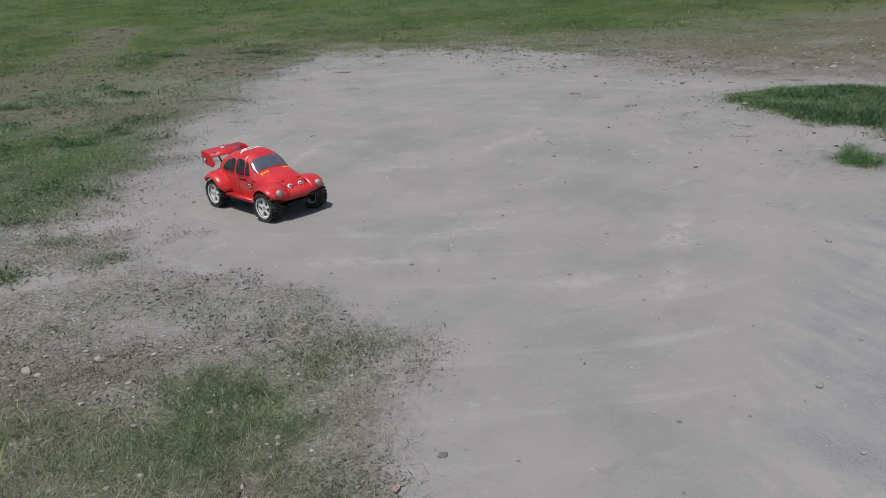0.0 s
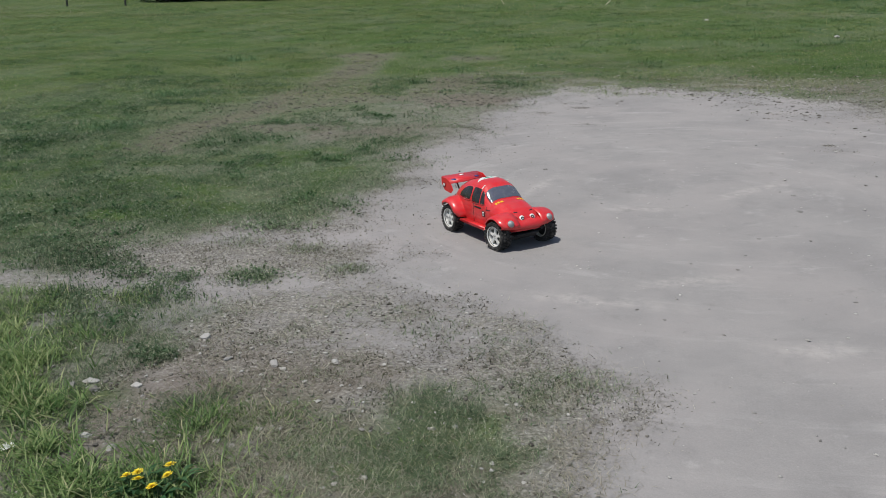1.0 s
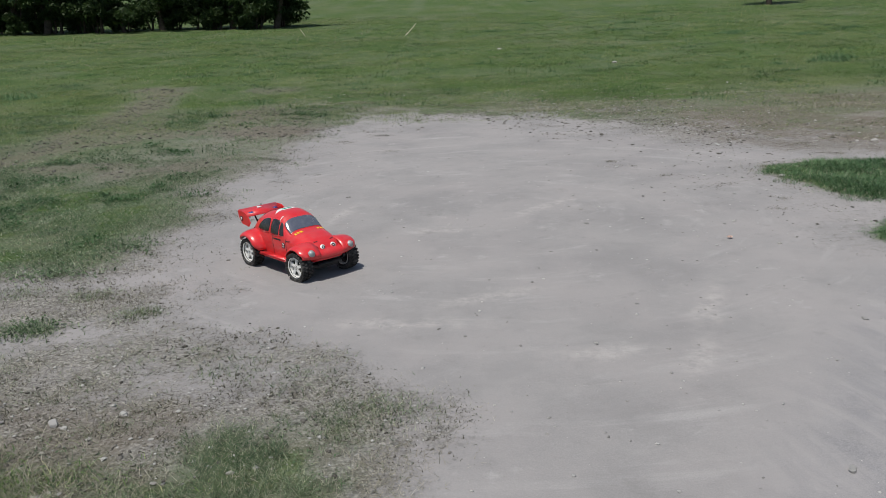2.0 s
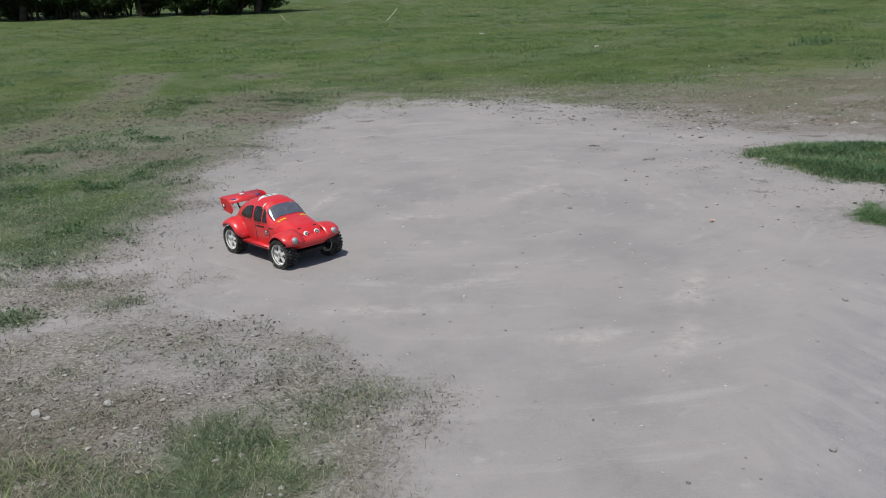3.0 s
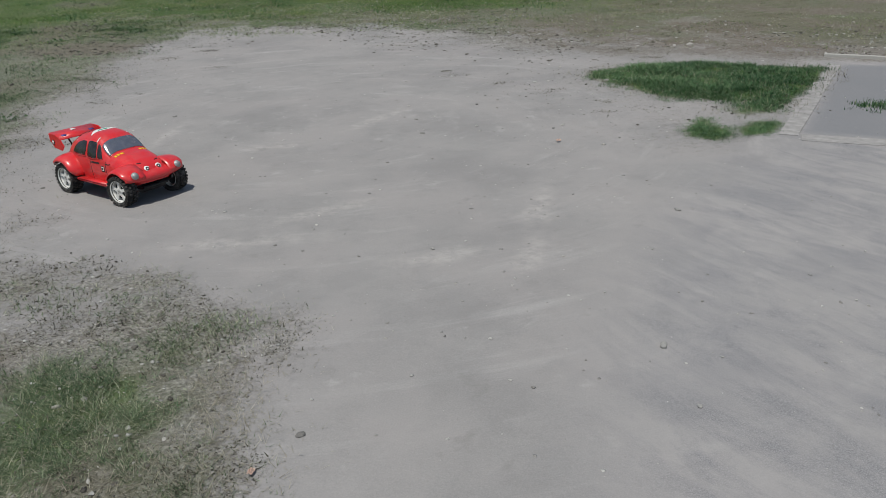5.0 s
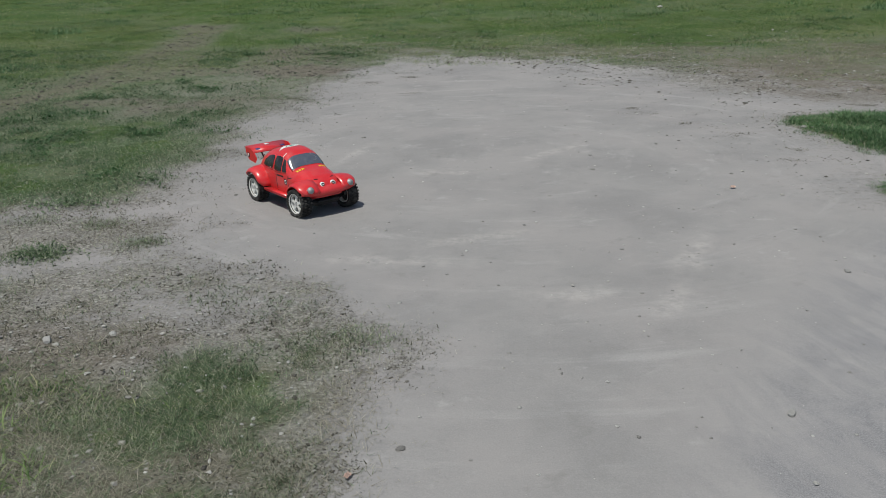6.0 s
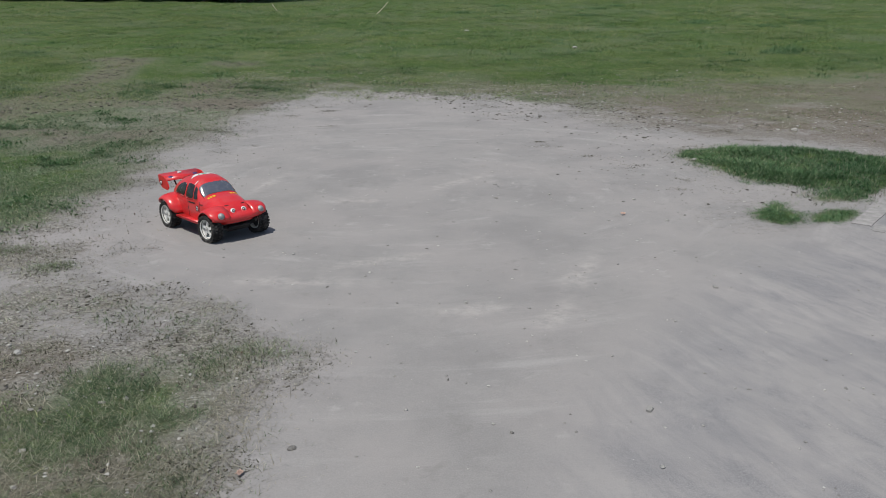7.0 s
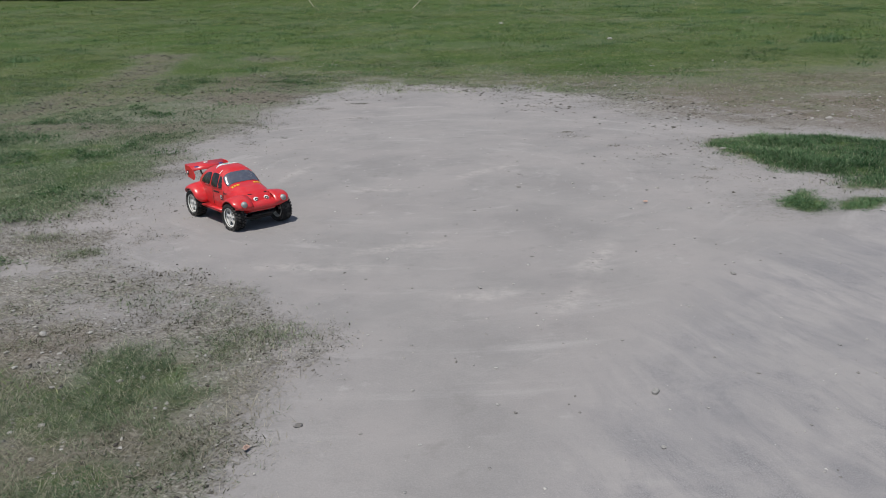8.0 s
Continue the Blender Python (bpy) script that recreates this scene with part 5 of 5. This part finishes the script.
def edges(turf, dry, bits):
    """Small tufts, straw and scraps on the bare earth along its edges."""
    x, y = strewn(-3.6, 0.3, 2.0, 6.5, 7000)
    cover = cover_at(x, y)[0]
    x, y = chosen(x, y, ease(0.03, 0.3, cover) * (1 - ease(0.4, 0.7, cover)) * 0.35)
    dry.append(spears(x, y, 0.018 + 0 * x, 0.0013, 3, 0.02, 1.35))
    for cx, cy, r, k in ((-1.72, 4.18, 0.11, 130), (-2.14, 4.52, 0.13, 120), (-2.33, 4.0, 0.08, 60), (-2.6, 4.6, 0.16, 110), (-3.2, 4.1, 0.14, 110), (-0.33, 3.02, 0.16, 120), (-1.05, 3.45, 0.16, 70), (-0.75, 3.35, 0.14, 60), (-1.5, 3.6, 0.2, 60)):
        x, y = RNG.normal(cx, r * 0.6, k), RNG.normal(cy, r * 0.5, k)
        turf.append(spears(x, y, 0.022 + 0.018 * RNG.random(k), 0.0016, 6, 0.024, 1.12))
        bits.append(spears(x, y, 0.026 + 0 * x, 0.0018, 3, 0.03, 1.1))
    # dark little clumps of root and dead grass left standing near the rim
    x, y = strewn(-2.6, 6.5, 5.6, 12.4, 900)
    d = np.maximum(np.maximum(inside(LEFT_LOBE, x, y), inside(FIELD, x, y)), inside(BANK, x, y) + 0.35)
    x, y = chosen(x, y, ease(-1.5, -0.2, d) * ease(0.5, 0.1, d) * ease(0.40, 0.56, fbm(x, y, 1.1, 109, 3)) * (0.2 + 0.3 * ease(8.0, 9.5, y)) * (1 - ease(-0.2, 0.1, inside(TAR, x, y))))
    for cx, cy in zip(x, y):
        big = 1.0 + 0.6 * (cy > 8.5)
        k, r = int(RNG.integers(8, 46) * big), RNG.uniform(0.03, 0.11) * big
        px, py = RNG.normal(cx, r, k), RNG.normal(cy, r * 0.7, k)
        bits.append(spears(px, py, 0.012 + 0.008 * RNG.random(k), 0.0046, 4, 0.02, 1.3))
    x, y = strewn(-3.0, 7.0, 4.4, 12.6, 36000)
    d = np.maximum(inside(LEFT_LOBE, x, y), inside(FIELD, x, y))
    x, y = chosen(x, y, ease(-1.4, 0.0, d) ** 1.5 * (1 - ease(0.2, 0.6, d)) * ease(0.42, 0.58, fbm(x, y, 2.2, 107, 4)) * (1 - ease(-0.2, 0.1, inside(TAR, x, y))))
    bits.append(spears(x, y, 0.010 + 0.012 * RNG.random(len(x)), 0.0046, 3, 0.03, 1.1))


def island(lush, dry, bits, weeds):
    """The green island beside the pad, its two outliers and a stray tuft."""
    x, y = strewn(2.6, 5.3, 4.8, 8.3, 22000)
    d = inside(BANK, x, y)
    hummock = ease(0.3, 0.7, fbm(x, y, 3.0, 9, 3))
    keep = RNG.random(len(x)) < ease(-0.07, 0.16, d + (fbm(x, y, 5, 5) - 0.5) * 0.42) * (0.45 + 0.55 * hummock)
    x1, y1, h1, d1 = x[keep], y[keep], hummock[keep], d[keep]
    lush.append(blades(x1, y1, 0.022 + (0.012 + 0.060 * h1) * ease(-0.05, 0.25, d1) + 0.025 * RNG.random(len(x1)) ** 3, 0.0023, 0.55, 8, 0.024, 0.75))
    keep = RNG.random(len(x1)) < 0.5
    weeds.append(leaflets(x1[keep], y1[keep], 0.015 + 0.04 * h1[keep], 0.008, 3, 0.03))
    x2, y2 = chosen(x, y, ease(-0.25, 0.05, d) * 0.12)
    bits.append(spears(x2, y2, 0.03 + 0 * x2, 0.0030, 4, 0.04, 1.1))
    dry.append(spears(x2, y2, 0.05 + 0 * x2, 0.0018, 3, 0.04, 0.9))
    x, y = strewn(2.5, 3.5, 4.85, 5.75, 3600)
    d = np.maximum(inside(TUFT_A, x, y), inside(TUFT_B, x, y)) + (fbm(x, y, 7, 25) - 0.5) * 0.16
    x1, y1 = chosen(x, y, ease(-0.07, 0.09, d))
    lush.append(blades(x1, y1, 0.022 + 0.04 * ease(0.0, 0.12, np.maximum(inside(TUFT_A, x1, y1), inside(TUFT_B, x1, y1))) * RNG.random(len(x1)), 0.0019, 0.5, 6, 0.022, 0.9))
    x, y = RNG.normal(4.38, 0.10, 90), RNG.normal(5.56, 0.07, 90)
    lush.append(blades(x, y, 0.04 + 0 * x, 0.0024, 0.8, 6, 0.02))


def meadow():
    grass, turf, dry, lush, bits, tuft, weeds = [], [], [], [], [], [], []
    near_lobe(turf, dry, bits, tuft, weeds)
    side_lobe(turf, dry, bits, weeds)
    field(grass, dry, bits, lush)
    edges(turf, dry, bits)
    island(lush, dry, bits, weeds)
    leaves = []
    weed_clumps(leaves, lush)
    sow("broad_weeds", WEED, "dark broad-leaved weeds in low rosettes", leaves)
    sow("meadow_grass", MEADOW, "short green field grass with worn patches", grass)
    sow("trodden_grass", TURF, "fine trodden grey-green grass around the bare earth", turf)
    sow("clover", CLOVER, "low dark green clover and weed leaves", weeds)
    sow("dry_grass", STRAW, "dry straw-coloured grass and stalks lying flat", dry)
    sow("plant_litter", BITS, "trodden bits of dead leaf and root on worn ground", bits)
    sow("tuft_grass", TUFT, "bright green grass tufts bent over the worn soil", tuft)
    sow("lush_grass", LUSH, "taller lush dark green grass in tufts", lush)


meadow()


# ---- stones, clods and litter ----
def stone_shape(seed, flat=0.6, sub=2):
    random.seed(seed)
    bm = bmesh.new()
    bmesh.ops.create_icosphere(bm, subdivisions=sub, radius=1)
    facets = [(Vector((random.gauss(0, 1), random.gauss(0, 1), random.gauss(0, 1))).normalized(), random.uniform(0.55, 0.85)) for _ in range(7)]
    off = Vector((seed * 3.1, seed * 1.7, seed))
    for v in bm.verts:
        n = v.co.normalized()
        v.co = n * (1 + 0.45 * noise.noise(n * 1.3 + off) + 0.15 * noise.noise(n * 3.5 + off))
        for d, lim in facets:
            over = v.co.dot(d) - lim
            if over > 0:
                v.co -= d * over
        v.co.z *= flat
    cut = random.uniform(0.2, 0.5)
    for v in bm.verts:
        v.co.x = min(v.co.x, 1 - cut * 0.5)
        v.co.z = max(v.co.z, -flat * 0.5)
    me = bpy.data.meshes.new("stone")
    bm.to_mesh(me)
    bm.free()
    me.polygons.foreach_set("use_smooth", [False] * len(me.polygons))
    return me


def loose(name, me, material, x, y, size, label, category, group):
    data = me
    if not data.materials:
        data.materials.append(material)
    ob = new(name, data)
    ob.matrix_world = Matrix.Translation((x, y, ground_z(x, y) + size * 0.1)) @ Matrix.Rotation(random.uniform(0, 6.28), 4, 'Z') @ Matrix.Diagonal((size * 0.78, size * random.uniform(0.45, 0.75), size * random.uniform(0.4, 0.65), 1))
    return tagged(ob, label, category, group)


GREY_SHAPES = [stone_shape(k, 0.6) for k in range(4)]
PALE_SHAPES = [stone_shape(k + 10, 0.55) for k in range(4)]
random.seed(31)
GREY_PLACES = ((-0.046, 2.233, 0.026), (1.242, 2.49, 0.036), (1.185, 2.111, 0.016), (1.924, 3.799, 0.026), (-1.70, 3.75, 0.024), (-2.30, 2.69, 0.055), (-2.24, 2.62, 0.04),
               (-2.36, 2.64, 0.035), (-1.9, 2.25, 0.035), (-2.05, 2.3, 0.03), (0.60, 3.6, 0.018), (0.9, 4.1, 0.016), (0.30, 2.9, 0.012), (-2.06, 3.19, 0.045), (-1.84, 2.98, 0.03), (-1.62, 2.98, 0.04), (-1.38, 3.06, 0.026), (-2.09, 2.69, 0.035))
PALE_PLACES = ((-0.575, 2.408, 0.018), (-0.455, 2.329, 0.016), (-1.078, 2.544, 0.018), (-2.079, 2.682, 0.026), (-1.423, 2.845, 0.018), (2.034, 5.117, 0.026), (4.525, 8.878, 0.07),
               (4.35, 8.9, 0.04), (2.86, 7.182, 0.05), (2.93, 7.16, 0.03), (-1.05, 2.2, 0.02), (-0.9, 2.05, 0.018), (-0.3, 2.12, 0.014), (-0.62, 2.1, 0.014), (-1.5, 3.2, 0.016),
               (-1.2, 3.35, 0.014), (-2.2, 3.3, 0.02), (-1.55, 2.35, 0.024), (-1.48, 2.33, 0.02), (-1.42, 2.36, 0.018), (3.8, 19.4, 0.10), (1.45, 24.4, 0.12),
               (-1.43, 2.45, 0.023), (-1.36, 2.47, 0.018), (-1.56, 2.94, 0.022), (-1.31, 2.70, 0.020), (-1.07, 3.26, 0.016), (-0.82, 3.06, 0.015), (-1.15, 3.04, 0.016), (-0.655, 3.02, 0.019),
               (-1.37, 3.05, 0.019), (-1.26, 2.83, 0.015), (-1.18, 2.82, 0.016), (-0.98, 2.68, 0.014), (-1.29, 2.78, 0.014))
for k, (x, y, s) in enumerate(GREY_PLACES):
    loose("stone", GREY_SHAPES[k % 4], STONE, x, y, s, "grey angular stone on dusty ground", "stone", "loose grey stones")
for k, (x, y, s) in enumerate(PALE_PLACES):
    loose("pale_stone", PALE_SHAPES[k % 4], PALE_STONE, x, y, s, "pale whitish stone lying on the ground", "stone", "loose pale stones")


def pebbles():
    """Single pebbles one can tell apart on the bare earth, thicker round the island."""
    random.seed(53)
    spots = [(random.uniform(-1.0, 2.4), random.uniform(2.0, 5.0), random.uniform(0.006, 0.013)) for _ in range(70)]
    spots += [(random.uniform(0.8, 2.9), random.uniform(5.2, 9.4), random.uniform(0.010, 0.026)) for _ in range(70)]
    spots += [(random.uniform(-1.9, -0.9), random.uniform(4.0, 8.6), random.uniform(0.010, 0.020)) for _ in range(34)]
    for k, (x, y, size) in enumerate(spots):
        if k % 3:
            loose("pebble", GREY_SHAPES[k % 4], STONE, x, y, size, "small grey pebble on the dusty earth", "pebble", "pebbles on the earth")
        else:
            loose("pale_pebble", PALE_SHAPES[k % 4], PALE_STONE, x, y, size, "small pale pebble on the dusty earth", "pebble", "pebbles on the earth")


pebbles()


def scatter(name, material, label, x, y, sizes, seed):
    """Many small lumps as one heap of separate pieces."""
    base = bmesh.new()
    bmesh.ops.create_icosphere(base, subdivisions=1, radius=1)
    v0 = np.array([v.co[:] for v in base.verts])
    f0 = np.array([[v.index for v in f.verts] for f in base.faces])
    base.free()
    n = len(x)
    rng = np.random.default_rng(seed)
    v = v0[None] * rng.uniform(0.65, 1.25, (n, len(v0), 1)) * np.stack([np.ones(n), rng.uniform(0.55, 1, n), rng.uniform(0.22, 0.5, n)], 1)[:, None]
    a = rng.uniform(0, 6.28, n)
    c, s = np.cos(a)[:, None], np.sin(a)[:, None]
    v = np.stack([v[..., 0] * c - v[..., 1] * s, v[..., 0] * s + v[..., 1] * c, v[..., 2]], 2) * sizes[:, None, None]
    v += np.stack([x, y, height_at(x, y) + sizes * 0.08], 1)[:, None]
    tris = (np.arange(n)[:, None, None] * len(v0) + f0[None]).reshape(-1, 3)
    me = arrays_mesh(name, v.reshape(-1, 3), np.zeros((0, 4), dtype=np.int32), tris)
    tagged(finish(name, me, material, None, False), label, "gravel", kind="stuff")


def lumps():
    gx, gy, gs, cx, cy, cs = [], [], [], [], [], []
    x, y = strewn(-4.0, 0.4, 1.6, 5.5, 5200)
    cover = cover_at(x, y)[0]
    x, y = chosen(x, y, ease(0.08, 0.5, cover) * 0.55)
    gx.append(x), gy.append(y), gs.append(0.0035 + 0.008 * RNG.random(len(x)) ** 3)
    x, y = strewn(-1.5, 6.0, 1.5, 12.5, 3800)
    gx.append(x), gy.append(y), gs.append(0.003 + 0.009 * RNG.random(len(x)) ** 4)
    x, y = strewn(1.6, 4.4, 5.4, 8.5, 330)
    x, y = chosen(x, y, ease(1.5, 0.1, np.abs(inside(BANK, x, y))))
    cx.append(x), cy.append(y), cs.append(0.005 + 0.014 * RNG.random(len(x)) ** 3)
    x, y = strewn(-3.0, 8.0, 7.6, 14.5, 20000)
    f = inside(FIELD, x, y)
    x, y = chosen(x, y, ease(2.4, 0.3, np.abs(f - 0.3)) * ease(0.4, 0.6, fbm(x, y, 1.4, 101)))
    half = len(x) // 2
    cx.append(x[:half]), cy.append(y[:half]), cs.append(0.006 + 0.022 * RNG.random(half) ** 3)
    gx.append(x[half:]), gy.append(y[half:]), gs.append(0.006 + 0.017 * RNG.random(len(x) - half) ** 3)
    x, y = strewn(-3.8, -0.2, 2.9, 6.5, 3600)
    cover = cover_at(x, y)[0]
    x, y = chosen(x, y, ease(0.05, 0.3, cover) * (1 - ease(0.5, 0.85, cover)) * 0.7)
    cx.append(x), cy.append(y), cs.append(0.003 + 0.009 * RNG.random(len(x)) ** 3)
    x, y = strewn(-3.8, 0.2, 1.7, 4.3, 5200)
    x, y = chosen(x, y, cover_at(x, y)[0] * ease(0.42, 0.58, fbm(x, y, 3.0, 103, 3)))
    cx.append(x), cy.append(y), cs.append(0.003 + 0.012 * RNG.random(len(x)) ** 3)
    x, y = strewn(-7.5, -1.4, 7.2, 17.5, 11000)
    x, y = chosen(x, y, ease(0.4, 0.9, cover_at(x, y)[3]))
    cx.append(x), cy.append(y), cs.append(0.006 + 0.026 * RNG.random(len(x)) ** 3)
    x, y = strewn(-4.0, 8.5, 7.8, 15.5, 3600)
    f = inside(FIELD, x, y)
    x, y = chosen(x, y, ease(-0.6, 0.6, f) * ease(5.5, 2.0, f) * 0.4)
    px, py = strewn(-3.8, -0.1, 1.7, 4.2, 420)
    px, py = chosen(px, py, cover_at(px, py)[0])
    scatter("pale_chips", PALE_STONE, "small pale stone chips in the rough ground", np.concatenate([x, px]), np.concatenate([y, py]), np.concatenate([0.006 + 0.022 * RNG.random(len(x)) ** 3, 0.004 + 0.012 * RNG.random(len(px)) ** 2]), 8)
    scatter("gravel", STONE, "small grey pebbles and grit strewn about", np.concatenate(gx), np.concatenate(gy), np.concatenate(gs), 5)
    scatter("earth_clods", CLOD, "dark crumbled earth clods and bits", np.concatenate(cx), np.concatenate(cy), np.concatenate(cs), 6)


lumps()


def litter(x, y, size, material, label, turn):
    bm = bmesh.new()
    n = 6
    g = [[bm.verts.new(((i / n - 0.5) * size, (j / n - 0.5) * size * 0.7, 0.012 + 0.010 * noise.noise(Vector((i * 0.6, j * 0.7, size * 40))))) for j in range(n + 1)] for i in range(n + 1)]
    for i in range(n):
        for j in range(n):
            bm.faces.new((g[i][j], g[i + 1][j], g[i + 1][j + 1], g[i][j + 1]))
    ob = part("litter", bm, material, None, "", False)
    mod = ob.modifiers.new("thickness", 'SOLIDIFY')
    mod.thickness = 0.003
    ob.matrix_world = pose(x, y, ground_z(x, y) + 0.004, 8, 4, turn)
    tagged(ob, label, "litter", "scraps of litter")


litter(-2.27, 2.17, 0.055, PAPER, "crumpled white paper scrap in the grass", 65)
litter(1.766, 5.266, 0.03, ORANGE, "small faded orange scrap on the earth", 15)
litter(-0.19, 2.08, 0.022, ORANGE, "tiny orange scrap beside the grass", 60)


def dandelion(x, y, height, tilt):
    d = thing("dandelion", "bright yellow dandelion in bloom among grass", "flower", pose(x, y, ground_z(x, y), tilt, random.uniform(-20, 20), random.uniform(0, 360)), "dandelions")
    part("stem", rod_bm((0, 0, 0), (0, 0, height), 0.0018, 6), LUSH, d)
    bm = bmesh.new()
    for ring, (count, length, up) in enumerate(((15, 0.019, 0.15), (12, 0.015, 0.5), (9, 0.010, 1.0), (6, 0.006, 2.2))):
        for k in range(count):
            a = 2 * math.pi * (k + ring * 0.4 + random.uniform(-0.3, 0.3)) / count
            o, s = Vector((math.cos(a), math.sin(a), up)).normalized(), Vector((-math.sin(a), math.cos(a), 0))
            c = Vector((0, 0, height + 0.001 * ring))
            bm.faces.new([bm.verts.new(p) for p in (c - s * 0.001, c + o * length * (0.8 + 0.05 * (k * 7 % 5)) - s * 0.0024, c + o * length * (0.86 + 0.06 * (k * 7 % 5)), c + o * length * (0.8 + 0.05 * (k * 7 % 5)) + s * 0.0024, c + s * 0.001)])
    part("flower_head", bm, YELLOW, d, "yellow petals", False)
    for k in range(7):
        a = 2 * math.pi * k / 7 + random.uniform(-0.2, 0.2)
        bm = bmesh.new()
        prev = None
        for j in range(6):
            t = j / 5
            w = 0.012 * math.sin(t * math.pi * 0.9 + 0.2) * (1 if j % 2 else 0.65)
            c = Vector((math.cos(a), math.sin(a), 0)) * (0.01 + 0.09 * t) + Vector((0, 0, 0.012 + 0.03 * math.sin(t * 2.4)))
            s = Vector((-math.sin(a), math.cos(a), 0)) * w
            cur = (bm.verts.new(c - s), bm.verts.new(c + Vector((0, 0, -0.003))), bm.verts.new(c + s))
            if prev:
                bm.faces.new((prev[0], prev[1], cur[1], cur[0]))
                bm.faces.new((prev[1], prev[2], cur[2], cur[1]))
            prev = cur
        part("leaf", bm, LUSH, d, "", False)


random.seed(77)
for x, y, h, t in ((-1.53, 2.08, 0.075, -6), (-1.505, 2.045, 0.07, 4), (-1.53, 1.98, 0.06, 10), (-1.62, 2.04, 0.06, -4), (-1.60, 1.99, 0.06, 8), (-1.65, 2.02, 0.055, 12)):
    dandelion(x - 0.02, y, h, t)


def dead_stalk(x, y, pts, label):
    bm = bmesh.new()
    for a, b in zip(pts, pts[1:]):
        limb_bm(bm, a, b, 0.022, 0.014, 0.08, 6, 3)
    ob = part("dead_branch", bm, DRYWOOD, None)
    ob.matrix_world = pose(x, y, ground_z(x, y))
    tagged(ob, label, "branch", "dead branches in the meadow")


dead_stalk(-5.7, 33.0, ((-0.12, 0, 0.30), (0.05, 0, 0.05), (0.32, 0, 0.03)), "bleached forked branch lying in the meadow")
dead_stalk(-1.75, 32.0, ((-0.75, 0, 0.02), (-0.1, 0, 0.04), (0.1, 0, 0.03), (0.5, 0.2, 0.45)), "bleached bent branch lying in the meadow")


# ---- a single tree in the field behind ----
lone = tree(5.2, 2.0, 1.5, "slim young tree standing alone in the field", 21)
lone.matrix_world = pose(16.4, 43.5, ground_z(16.4, 43.5))
